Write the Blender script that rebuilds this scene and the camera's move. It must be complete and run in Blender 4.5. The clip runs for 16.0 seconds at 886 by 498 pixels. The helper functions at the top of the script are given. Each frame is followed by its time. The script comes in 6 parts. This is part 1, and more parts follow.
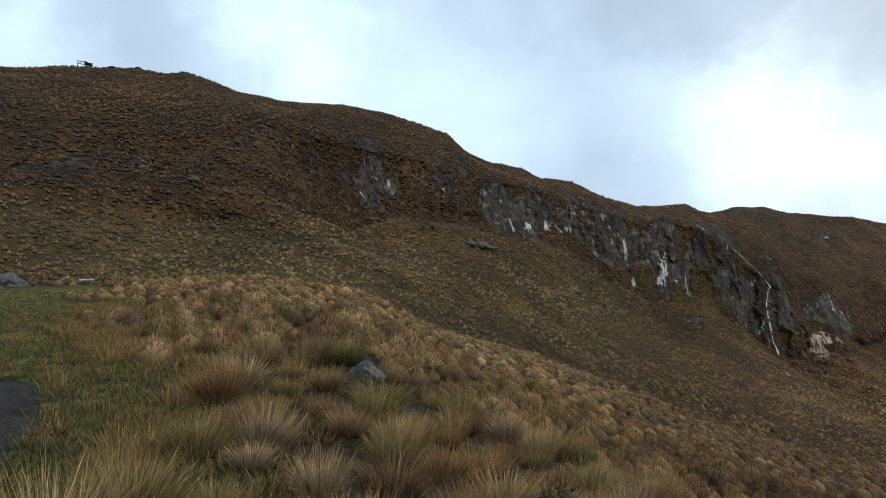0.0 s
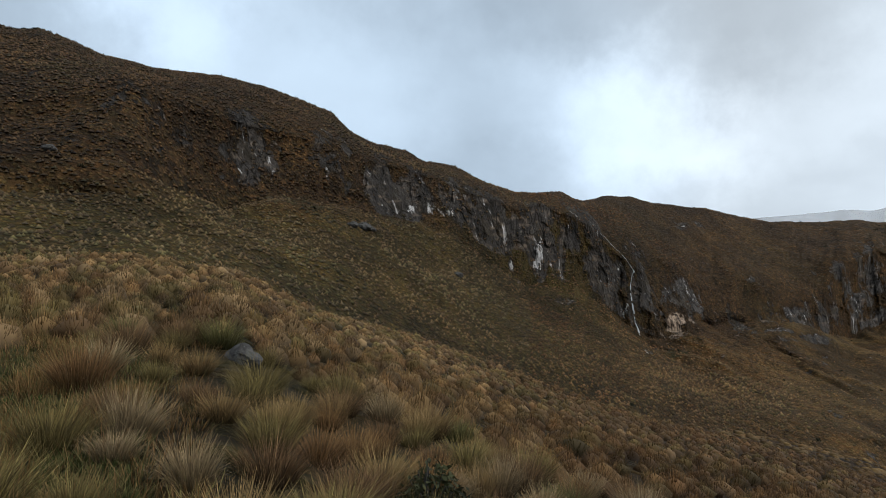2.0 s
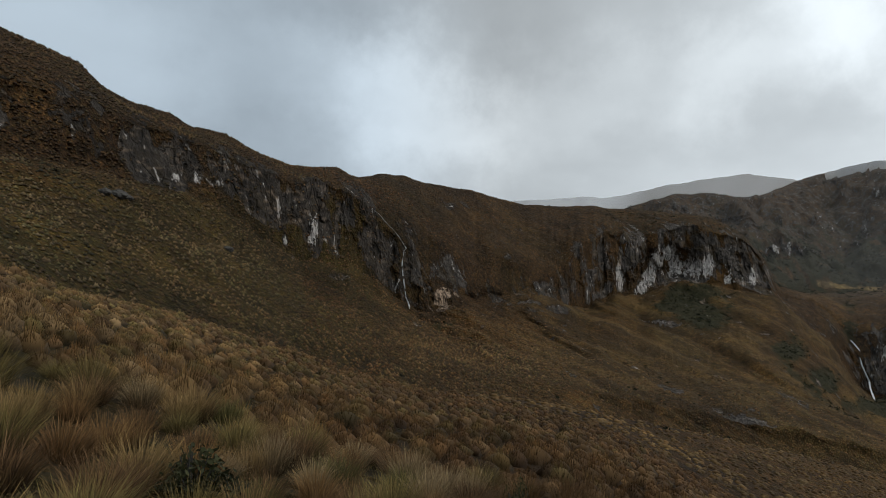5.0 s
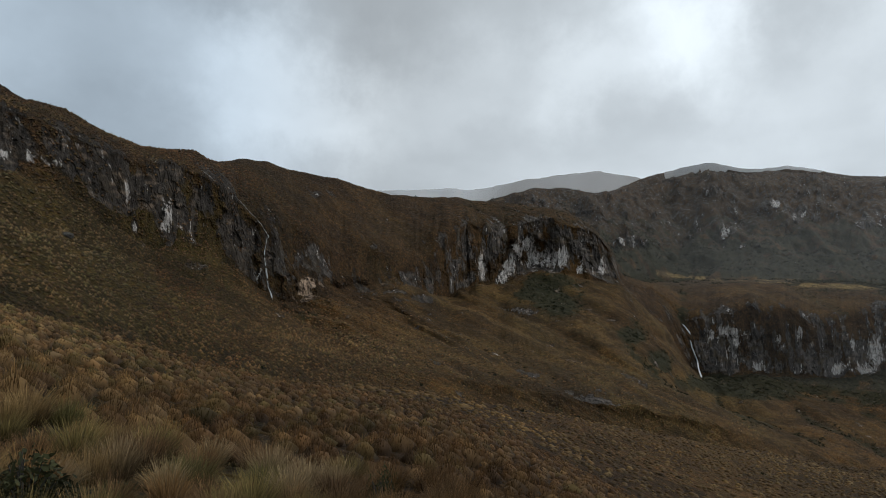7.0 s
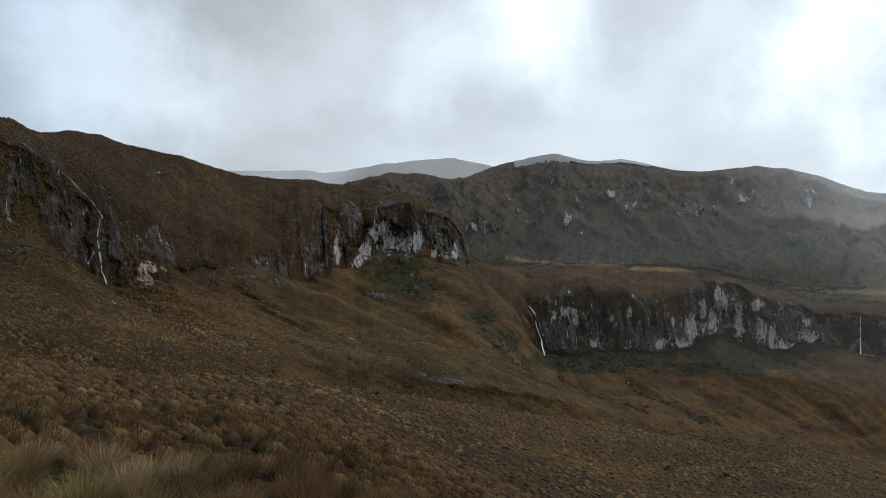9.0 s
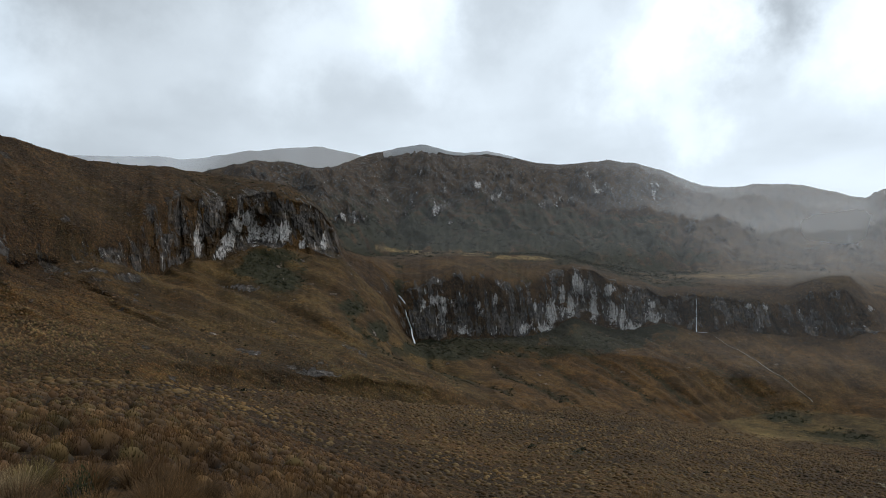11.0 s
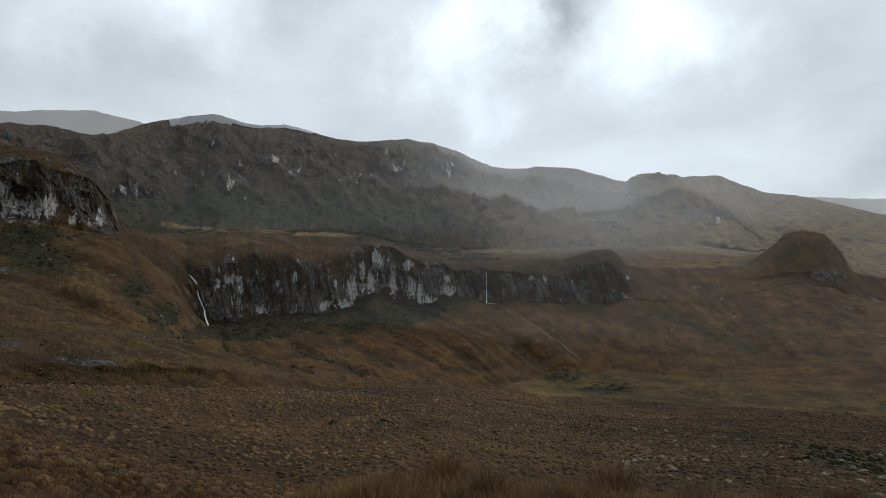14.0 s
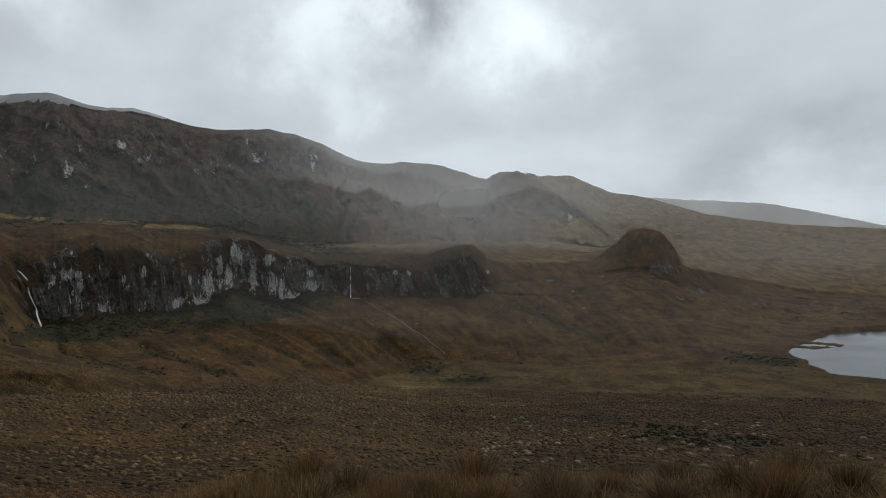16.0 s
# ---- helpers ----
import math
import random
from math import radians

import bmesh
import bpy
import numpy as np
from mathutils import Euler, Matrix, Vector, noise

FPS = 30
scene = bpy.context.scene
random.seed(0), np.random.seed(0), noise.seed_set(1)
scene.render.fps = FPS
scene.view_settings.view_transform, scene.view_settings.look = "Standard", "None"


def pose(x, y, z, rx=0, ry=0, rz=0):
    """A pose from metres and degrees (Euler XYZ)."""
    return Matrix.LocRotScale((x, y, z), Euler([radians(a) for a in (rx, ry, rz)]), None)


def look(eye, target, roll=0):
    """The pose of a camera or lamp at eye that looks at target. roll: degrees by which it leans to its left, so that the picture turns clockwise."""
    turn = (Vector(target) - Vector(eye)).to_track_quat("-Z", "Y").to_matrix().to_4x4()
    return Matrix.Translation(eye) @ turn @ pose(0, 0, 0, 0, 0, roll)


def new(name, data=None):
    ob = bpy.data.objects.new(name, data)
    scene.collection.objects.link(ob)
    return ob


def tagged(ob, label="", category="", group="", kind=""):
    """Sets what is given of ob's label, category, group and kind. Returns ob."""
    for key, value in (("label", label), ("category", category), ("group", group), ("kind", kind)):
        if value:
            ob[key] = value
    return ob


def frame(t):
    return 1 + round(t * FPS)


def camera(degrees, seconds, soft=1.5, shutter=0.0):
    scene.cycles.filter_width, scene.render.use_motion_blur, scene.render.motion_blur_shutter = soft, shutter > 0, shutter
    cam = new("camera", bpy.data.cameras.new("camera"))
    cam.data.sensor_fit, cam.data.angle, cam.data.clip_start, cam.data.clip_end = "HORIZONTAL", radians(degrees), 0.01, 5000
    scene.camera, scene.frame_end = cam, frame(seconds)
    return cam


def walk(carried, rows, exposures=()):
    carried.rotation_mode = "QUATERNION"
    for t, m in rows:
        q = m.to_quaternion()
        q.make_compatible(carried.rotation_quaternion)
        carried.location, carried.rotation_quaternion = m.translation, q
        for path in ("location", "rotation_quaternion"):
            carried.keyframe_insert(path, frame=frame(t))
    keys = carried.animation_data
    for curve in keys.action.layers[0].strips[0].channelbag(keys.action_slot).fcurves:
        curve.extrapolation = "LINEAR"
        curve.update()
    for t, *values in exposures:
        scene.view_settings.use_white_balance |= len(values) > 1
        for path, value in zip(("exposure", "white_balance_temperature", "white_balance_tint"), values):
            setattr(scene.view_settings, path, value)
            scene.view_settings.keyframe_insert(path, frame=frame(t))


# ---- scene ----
LENS = 68.23
EYE = 1.6
cam = camera(LENS, 16.0, soft=0.9)
PATH = [
    (0.0, -1.12, 7.16, -1.75),
    (0.5, -4.01, 6.76, -1.54),
    (1.0, -6.30, 6.26, -1.64),
    (1.5, -8.65, 5.99, -1.77),
    (2.0, -11.41, 5.87, -1.66),
    (2.5, -14.97, 5.46, -1.58),
    (3.0, -19.33, 5.03, -1.78),
    (3.5, -22.32, 4.76, -1.74),
    (4.0, -25.27, 4.48, -1.39),
    (6.5, -39.56, 3.85, -0.91),
    (7.0, -42.64, 3.48, -0.80),
    (7.5, -45.38, 2.95, -0.68),
    (8.0, -48.78, 2.62, -0.25),
    (8.5, -52.31, 2.54, -0.21),
    (9.0, -55.23, 2.24, -0.59),
    (11.5, -69.89, 0.90, 0.54),
    (12.0, -73.46, 0.26, 0.63),
    (12.5, -76.70, -0.07, 0.46),
    (13.0, -78.85, -0.37, 0.22),
    (13.5, -81.39, -0.52, 0.39),
    (14.0, -83.94, -0.74, 0.52),
    (14.5, -86.99, -0.57, 0.67),
    (15.0, -89.69, -0.59, 0.61),
    (15.5, -93.22, -0.94, 0.18),
    (16.0, -95.75, -1.27, 0.02),
]
walk(cam, [(t, pose(0, 0, EYE, 90 + pitch, roll, yaw)) for t, yaw, pitch, roll in PATH],
     exposures=[(0.0, 0.48, 6200, 10), (1.5, 0.28, 6300, 10), (3.5, -0.14, 6550, 10), (5.0, -0.28, 6750, 10), (7.0, -0.28, 6600, 10), (9.0, -0.08, 6450, 10), (12.0, -0.05, 6400, 10), (14.0, -0.22, 6550, 10), (16.0, -0.45, 6650, 10)])


# ---------- small node language ----------
class Nodes:
    def __init__(self, tree):
        self.t = tree
        self.t.nodes.clear()

    def put(self, kind, ins=(), op=None, clamp=False):
        n = self.t.nodes.new("ShaderNode" + kind)
        if op:
            n.operation = op
        if clamp:
            n.use_clamp = True
        for k, v in dict(ins).items():
            self.set(n.inputs[k], v)
        return n

    def set(self, sock, v):
        if isinstance(v, bpy.types.NodeSocket):
            self.t.links.new(v, sock)
        else:
            sock.default_value = v

    def math(self, op, a, b=0.0, c=0.0, clamp=False):
        n = self.put("Math", op=op, clamp=clamp)
        for i, v in enumerate((a, b, c)):
            self.set(n.inputs[i], v)
        return n.outputs[0]

    def vec(self, op, a, b=(0, 0, 0)):
        n = self.put("VectorMath", op=op)
        self.set(n.inputs[0], a)
        self.set(n.inputs[1], b)
        return n.outputs["Value"] if op in ("DOT_PRODUCT", "LENGTH") else n.outputs["Vector"]

    def noise(self, co, scale, detail=4.0, rough=0.55, stretch=None, dist=0.0):
        if stretch:
            co = self.vec("MULTIPLY", co, stretch)
        return self.put("TexNoise", ins={"Vector": co, "Scale": scale, "Detail": detail, "Roughness": rough,
                                         "Distortion": dist}).outputs[0]

    def ramp(self, v, a, b, lo=0.0, hi=1.0):
        n = self.put("MapRange")
        n.interpolation_type = "SMOOTHSTEP"
        for k, w in (("Value", v), ("From Min", a), ("From Max", b), ("To Min", lo), ("To Max", hi)):
            self.set(n.inputs[k], w)
        return n.outputs[0]

    def mix(self, f, a, b, mode="MIX"):
        n = self.put("MixRGB")
        n.blend_type = mode
        for i, v in enumerate((f, a, b)):
            if i and isinstance(v, tuple) and len(v) == 3:
                v = (*v, 1)
            self.set(n.inputs[i], v)
        return n.outputs[0]

    def attr(self, name):
        n = self.put("Attribute")
        n.attribute_name = name
        return n

    def bump(self, h, strength, dist, normal=None):
        ins = {"Height": h, "Strength": strength, "Distance": dist}
        if normal is not None:
            ins["Normal"] = normal
        return self.put("Bump", ins=ins).outputs[0]

    def out(self, shader):
        o = self.put("OutputMaterial")
        self.t.links.new(shader, o.inputs[0])


def material(name):
    m = bpy.data.materials.new(name)
    m.use_nodes = True
    return m, Nodes(m.node_tree)


def way(az, el):
    a, e = radians(az), radians(el)
    return (math.sin(a) * math.cos(e), math.cos(a) * math.cos(e), math.sin(e))


# ---------- sky and sun ----------
SUN_AZ, SUN_EL = 112.0, 42.0
# azimuth, elevation, half width in degrees, brightness added
CLOUDS = [
    (-14.6, 24.2, 6, 0.35), (-34.2, 20.3, 5, 0.3), (-6, 18, 12, 0.22), (8, 19, 7, 0.10), (1.4, 21.3, 8, 0.08),
    (28, 16.5, 6, 0.30), (24, 17.5, 5, 0.13), (34, 15.5, 4, 0.16), (18, 16, 5, 0.10),
    (29, 24, 5, -0.04), (36, 22.6, 4, -0.06), (42, 23.2, 6, -0.09), (38, 15.5, 5, 0.12), (50, 21.8, 4, -0.08), (21, 25, 4, -0.08),
    (46, 16.5, 5, 0.14), (54.5, 17.5, 4, 0.22), (62.8, 20.8, 5, 0.45), (68.9, 18.3, 6, 0.12), (71, 23, 4, -0.10),
    (54.1, 13.8, 6, -0.08), (78, 20.5, 4, 0.18), (85, 15.5, 4, 0.40), (87.4, 18.8, 4, 0.30), (92.5, 18.4, 2.6, -0.38), (88, 10.5, 2.5, 0.22),
    (101, 16.5, 5, 0.48), (106.5, 14.0, 4, 0.30), (97, 11.5, 4, -0.06), (112, 17, 5, -0.06),
    (119.7, 11.8, 14, -0.04), (125.6, 5.0, 3, 0.16), (120, 3.9, 2, 0.12), (117.6, 6.8, 4, -0.12), (124, 8.5, 4, -0.10),
]
world = bpy.data.worlds.new("overcast_sky")
scene.world = world
world.use_nodes = True
n = Nodes(world.node_tree)
d = n.vec("NORMALIZE", n.put("TexCoord").outputs["Generated"])
sky = n.put("TexSky")
sky.sky_type, sky.sun_disc, sky.altitude = "NISHITA", False, 3800
sky.sun_elevation, sky.sun_rotation = radians(SUN_EL), radians(SUN_AZ)
sep = n.put("SeparateXYZ", ins={0: d})
up = n.math("MAXIMUM", sep.outputs[2], 0.0)
inv = n.math("DIVIDE", 1.0, n.math("ADD", up, 0.28))
flat = n.vec("MULTIPLY", d, n.put("CombineXYZ", ins={0: inv, 1: inv, 2: 0.3}).outputs[0])
big = n.noise(flat, 0.55, 5.0, 0.5, dist=0.3)
soft = n.noise(flat, 1.7, 4.0, 0.5)
east = n.ramp(n.vec("DOT_PRODUCT", d, way(-12, 12)), 0.99, 0.25, 0.50, 0.90)
light = n.math("MULTIPLY", east, n.math("ADD", n.ramp(big, 0.3, 0.7, 0.86, 1.12), n.ramp(soft, 0.3, 0.7, -0.07, 0.07)))
warp = n.vec("SUBTRACT", n.put("TexNoise", ins={"Vector": d, "Scale": 5.0, "Detail": 6.0, "Roughness": 0.6}).outputs["Color"], (0.5, 0.5, 0.5))
dw = n.vec("NORMALIZE", n.vec("ADD", d, n.vec("MULTIPLY", warp, (0.30, 0.30, 0.30))))
for az, el, w, gain in CLOUDS:
    gap = n.math("SUBTRACT", 1.0, n.vec("DOT_PRODUCT", dw, way(az, el)))
    fall = n.math("EXPONENT", n.math("MULTIPLY", gap, -1.0 / (1 - math.cos(radians(w)))))
    light = n.math("ADD", light, n.math("MULTIPLY", fall, gain))
light = n.math("MAXIMUM", light, 0.2)
tint = n.mix(n.ramp(east, 0.50, 0.66), (0.75, 0.92, 1.09), (0.87, 0.97, 1.05))
cloud = n.mix(1.0, tint, n.put("CombineXYZ", ins={0: light, 1: light, 2: light}).outputs[0], "MULTIPLY")
blue = n.mix(1.0, sky.outputs[0], (0.1, 0.1, 0.1), "MULTIPLY")
both = n.mix(0.95, blue, cloud)
bg = n.put("Background", ins={"Color": both, "Strength": 1.0})
o = n.put("OutputWorld")
n.t.links.new(bg.outputs[0], o.inputs[0])

lamp = bpy.data.lights.new("sun", "SUN")
lamp.energy, lamp.angle, lamp.color = 1.4, radians(12), (1.0, 0.96, 0.9)
sun = new("sun", lamp)
sun.matrix_world = look(Vector(way(SUN_AZ, SUN_EL)) * 500, (0, 0, 0))


# ---------- numeric noise ----------
def hash2(ix, iy, seed):
    h = (ix.astype(np.int64) * 374761393 + iy.astype(np.int64) * 668265263 + seed * 144664917) & 0x7FFFFFFF
    h = ((h ^ (h >> 13)) * 1274126177) & 0x7FFFFFFF
    return ((h ^ (h >> 16)) & 0xFFFF) / 65535.0


def value2(x, y, seed=0):
    ix, iy = np.floor(x), np.floor(y)
    fx, fy = x - ix, y - iy
    fx, fy = fx * fx * (3 - 2 * fx), fy * fy * (3 - 2 * fy)
    a, b = hash2(ix, iy, seed), hash2(ix + 1, iy, seed)
    c, e = hash2(ix, iy + 1, seed), hash2(ix + 1, iy + 1, seed)
    return (a + (b - a) * fx) * (1 - fy) + (c + (e - c) * fx) * fy


def fbm(x, y, seed=0, octaves=4, gain=0.5):
    """Between about -1 and 1."""
    s, amp, tot = 0.0, 1.0, 0.0
    for k in range(octaves):
        s = s + amp * (value2(x * 2.03 ** k + 17.3 * k, y * 2.03 ** k - 9.1 * k, seed + k) * 2 - 1)
        tot += amp
        amp *= gain
    return s / tot * 1.6


def step(x, a, b):
    u = np.clip((x - a) / (b - a), 0, 1)
    return u * u * (3 - 2 * u)


# ---------- the land: lines of crests, feet and brows round the viewpoint ----------
# each line: (azimuth, elevation) seen from the viewpoint, and (azimuth, distance)
GRID = np.arange(-180, 180, 0.06)


def line(pairs, soft=0.25):
    a, v = np.array(pairs, float).T
    k = np.argsort(a)
    y = np.interp(GRID, a[k], v[k], period=360)
    f = np.fft.rfftfreq(len(GRID), 0.06)
    return np.fft.irfft(np.fft.rfft(y) * np.exp(-2 * (math.pi * f * soft) ** 2), len(GRID))


SKYLINE_NEAR = [(-60, 15), (-34.6, 17.8), (-32.5, 18.26), (-31.1, 18.75), (-27.2, 19.41), (-25.6, 19.7), (-23, 19.67), (-21.7, 20.1), (-19, 19.56),
                (-17.6, 19.08), (-13.7, 18.77), (-8.8, 19.05), (-5.3, 18.74), (-1.7, 17.88), (1.1, 17.02), (2.5, 15.7), (4.5, 14.81),
                (8, 14.21), (9, 13.48), (12, 13.12), (14.4, 11.93), (17.7, 10.86), (19.5, 10.86), (21.5, 10.97), (22.6, 10.29), (23.5, 10.21),
                (25.2, 10.59), (27.3, 10.52), (29.2, 9.93), (33.2, 9.35), (36.7, 8.38), (38.1, 8.13), (41.1, 8.01), (43.6, 8.01)]
BROW = [(46.1, 7.65), (47.1, 7.65), (50, 7.3), (53, 6.9), (55.5, 5.51), (57.2, 3.4), (57.9, 1.4), (59, 0.95), (61, 0.6), (63.4, 0.4), (65.6, 0.7), (67.9, 0.9),
        (74.9, 0.76), (77.8, 0.45), (79.8, -0.4), (83.7, -1.3), (84.7, -1.7), (94.5, -1.7), (96.9, -1.03), (98.3, -0.85), (99.7, -2.24), (101, -2.45),
        (106, -2.4), (108.7, -2.2), (110.6, -0.71), (111.5, 0.25), (112.6, 0.62), (114.2, 0.24), (115.3, -1.16), (115.9, -2.55), (117.3, -2.98),
        (121, -3.8), (124.6, -4.55), (130, -4.71), (150, -4.7), (190, 2), (230, 10)]
FAR_RIDGE = [(-60, 12), (20, 7), (40, 6.5), (46.1, 7.63), (47, 7.95), (50.5, 8.81), (53, 8.81), (55.9, 8.31), (56.9, 8.42), (59.4, 9.4), (62.4, 10.11),
             (64.8, 10.5), (67.2, 9.92), (68.6, 9.69), (70.5, 9.91), (72.8, 9.31), (75, 8.71), (77.6, 8.59), (80.9, 8.85), (83.3, 8.39),
             (85.2, 7.76), (86.7, 7.03), (88.2, 6.39), (90, 6.11), (92.6, 6.3), (95.5, 6.02), (97.4, 5.44), (99.5, 4.71), (100.6, 5.37),
             (101.5, 5.48), (103.7, 5.02), (106.7, 5.07), (108, 4.47), (110, 3.59), (112, 3.25), (113.3, 3.0), (117.7, 1.61), (123.8, 0.75), (130, 0.41),
             (160, 1), (200, 4)]
LINES = [
    # near crest
    ([(-60, 1), (-33, 2.3), (-26, 3), (-15, 4.05), (-6, 3.25), (-3, 1.64), (2, -0.4), (11.6, -3.4), (16.4, -4.9), (21, -6.2), (28.7, -7.6), (36, -8.4),
      (45, -9.35), (51, -10.2), (57, -10.9), (65, -11.9), (73, -12.5), (84, -12.5), (87, -13.2), (94, -13.9), (106, -14.1), (120, -13.4), (130, -12.55),
      (150, -11), (180, -5), (220, 1), (260, 3)],
     [(-60, 34), (-35, 36), (-15, 34), (-6, 30), (5, 32), (12, 36), (20, 43), (30, 54), (42, 74), (50, 94), (60, 130), (70, 185), (80, 265), (90, 370), (96, 400),
      (110, 400), (130, 430), (160, 300), (200, 60), (250, 30)]),
    # hollow behind it, and the valley floor
    ([(-60, 0), (-33, 1.2), (-15, 2.6), (-6, 1.4), (2, -2.0), (11.6, -5.0), (21, -8.2), (30, -10), (41, -12.2), (51, -13.6), (60, -14), (66, -14), (73, -13.7), (80, -13.1),
      (86, -13.2), (89, -12.7), (94.6, -11.2), (99, -11.3), (106, -11.4), (116, -11.2), (121, -10.4), (124, -10.2), (130, -10.25), (150, -10.2), (180, -6), (220, 0.5)],
     [(-60, 55), (-35, 62), (-6, 66), (12, 84), (30, 112), (41, 130), (50, 158), (60, 195), (70, 245), (80, 320), (88, 415), (94, 500), (106, 495), (116, 505), (121, 545),
      (125, 553), (150, 553), (180, 380), (220, 65)]),
    # bank across the hollow, and the middle of the slopes
    ([(-60, 4), (-35, 5), (-15, 6.3), (-6, 4.9), (2, 3.0), (11.6, 0.4), (20, -2.6), (28, -5.4), (32.7, -6.6), (39, -7.4), (46.4, -8.1), (52, -8.8), (58.5, -9.5), (63.4, -10.3),
      (68, -10.9), (73, -11.9), (84, -11.6), (90, -10.8), (95, -9.6), (106, -9.5), (116, -9.4), (121, -8.9), (124.5, -8.2),
      (126, -7.4), (130, -6.86), (150, -6.6), (190, -3), (230, 3)],
     [(-60, 72), (-35, 76), (-6, 88), (2, 100), (12, 118), (20, 136), (28, 142), (33, 146), (41, 168), (48, 190), (56, 222), (61, 246), (66, 270), (75, 335), (84, 420),
      (90, 490), (95, 530), (101, 552), (106, 575), (116, 615), (121, 660), (124.5, 690), (126, 765), (130, 828), (150, 860), (190, 500), (230, 90)]),
    # crest of the spur beyond
    ([(-60, 6), (-35, 7.2), (-15, 9), (-6, 6.6), (2, 6), (12, 3.6), (20, 0.0), (28, -3.4), (33, -4.3), (41, -4.5), (48, -5.6), (56, -6.8), (61, -7.5),
      (65.8, -9.2), (70.5, -10.8), (75, -11.3), (84, -9.4), (90, -8.6), (95, -7.8), (106, -7.4), (116, -6.6), (124, -7.2), (130, -6.2), (150, -6), (200, 0)],
     [(-60, 84), (-35, 86), (-6, 104), (2, 120), (12, 145), (20, 168), (28, 188), (33, 205), (41, 250), (48, 285), (56, 310), (61, 325), (66, 338), (71, 355), (76, 400),
      (84, 490), (90, 525), (95, 562), (101, 590), (106, 640), (116, 730), (124, 800), (130, 890), (150, 950), (200, 500), (240, 110)]),
    # foot of the cliffs
    ([(-60, 9), (-34, 9.4), (-22, 11), (-15.6, 11.6), (-10.3, 9.2), (-7.3, 8.35), (-3.4, 9.8), (1.6, 9.4), (6.6, 8.4), (11.6, 7.4), (15.4, 4.5), (18.6, 2.7),
      (22.9, 2.7), (26.2, 0.1), (28.5, -1.5), (30.9, -1.4), (33.8, -0.9), (39, 0.1), (43.3, -0.8), (45.7, 0.4), (47.7, 0.2), (50, 1.6), (53, 1.4), (56, 0.8),
      (57.7, 0.5), (59.5, -1.1), (61.5, -3.2), (63, -5.6), (64, -6.9), (67.8, -6.5), (73.4, -6.3), (75.8, -5.7), (77.8, -4.6), (81.7, -5.6), (84.7, -4.9), (87.7, -5.5),
      (94.5, -5.6), (98.3, -5.6), (99.7, -4.9), (106, -5.1), (112, -3.6), (115.3, -3.8), (117.3, -5), (124, -5.9), (130, -5.6), (150, -5.5), (200, 1)],
     [(-60, 95), (-35, 95), (-15, 100), (-7, 122), (2, 140), (12, 170), (18.6, 197), (26, 227), (28.5, 235), (31, 240), (34, 265), (39, 310), (43, 370),
      (46, 410), (50, 440), (53, 455), (57.7, 470), (60, 470), (62.5, 500), (64, 520), (73, 560), (78, 590), (85, 600), (90, 610), (98, 640), (101, 655), (106, 715), (112, 840),
      (117, 880), (124, 960), (135, 1050), (200, 520), (240, 130)]),
    # top of the cliffs
    ([(-60, 11), (-34, 11.9), (-22.5, 13.7), (-16, 17), (-8.7, 15.8), (-3.6, 14.9), (1.5, 14.3), (4, 13.4), (8, 12.5), (11.5, 11.6), (15.4, 10.2), (18.6, 9.3),
      (20.9, 9.5), (24.3, 7.9), (27, 4.8), (28.1, 4.2), (30, 1.2), (32, 1.0), (34.2, 0.2), (39, 1.2), (41, 2.4), (43.2, 5.2), (46, 5.5), (49, 5.8), (52, 6.4), (55.5, 5),
      (57.2, 2.9), (57.9, 1.0), (59, 0.65), (60.5, 0.15), (61.7, -0.6), (62.7, -2.4), (65.0, -1.6), (67, -1.1), (69.2, -1.2), (71, -1.6), (73, -2.1), (75.9, -1.2), (77.8, -0.4), (79.8, -0.8), (82.7, -1.8),
      (84.7, -2.5), (94.5, -2.9), (96.9, -2.0), (98.3, -1.7), (99.7, -3.0), (101, -4.2), (112, -3), (115.3, -3), (117.3, -4.6), (130, -5.2), (150, -5), (200, 2)],
     [(-60, 108), (-35, 109), (-15, 116), (-7, 135), (2, 153), (12, 182), (18.6, 208), (26, 238), (28.5, 246), (31, 251), (34, 277), (39, 323), (43, 379),
      (46, 417), (50, 446), (53, 462), (57.7, 492), (59, 530), (61, 545), (62.7, 530), (64, 529), (73, 569), (78, 599), (85, 609), (90, 619), (98, 650), (101, 690), (106, 790),
      (111, 856), (115.5, 880), (117, 940), (124, 1050), (135, 1150), (200, 540), (240, 145)]),
    # brow: skyline of the near hills, edge of the shelf beyond
    (SKYLINE_NEAR + BROW,
     [(-60, 180), (-35, 185), (-21, 180), (-9, 190), (1, 190), (8, 210), (17, 240), (22, 270), (25, 310), (33, 380), (41, 450), (46, 470), (50, 490), (55, 500),
      (57.7, 545), (60, 625), (64, 615), (75, 655), (84, 650), (98, 675), (101, 735), (105, 830), (108.7, 905), (112.6, 925), (115.8, 950), (121, 1100), (130, 1220),
      (150, 1250), (200, 620), (240, 220)]),
    # shelf behind the brow
    ([(-60, 8), (0, 8), (20, 6), (40, 4.5), (50, 4), (57, 1.4), (60, 0.75), (66, 1.0), (75, 0.95), (79, 0.2), (84, -0.6), (95, -0.5), (101, -0.5), (106, -0.4),
      (109, -1), (114, -1.6), (118, -1.7), (124, -2.4), (130, -2.6), (150, -2.6), (200, 0)],
     [(-60, 300), (0, 320), (20, 420), (40, 560), (50, 640), (57, 800), (62, 930), (75, 960), (84, 1000), (95, 1050), (106, 1150), (116, 1200), (130, 1400),
      (150, 1500), (200, 900)]),
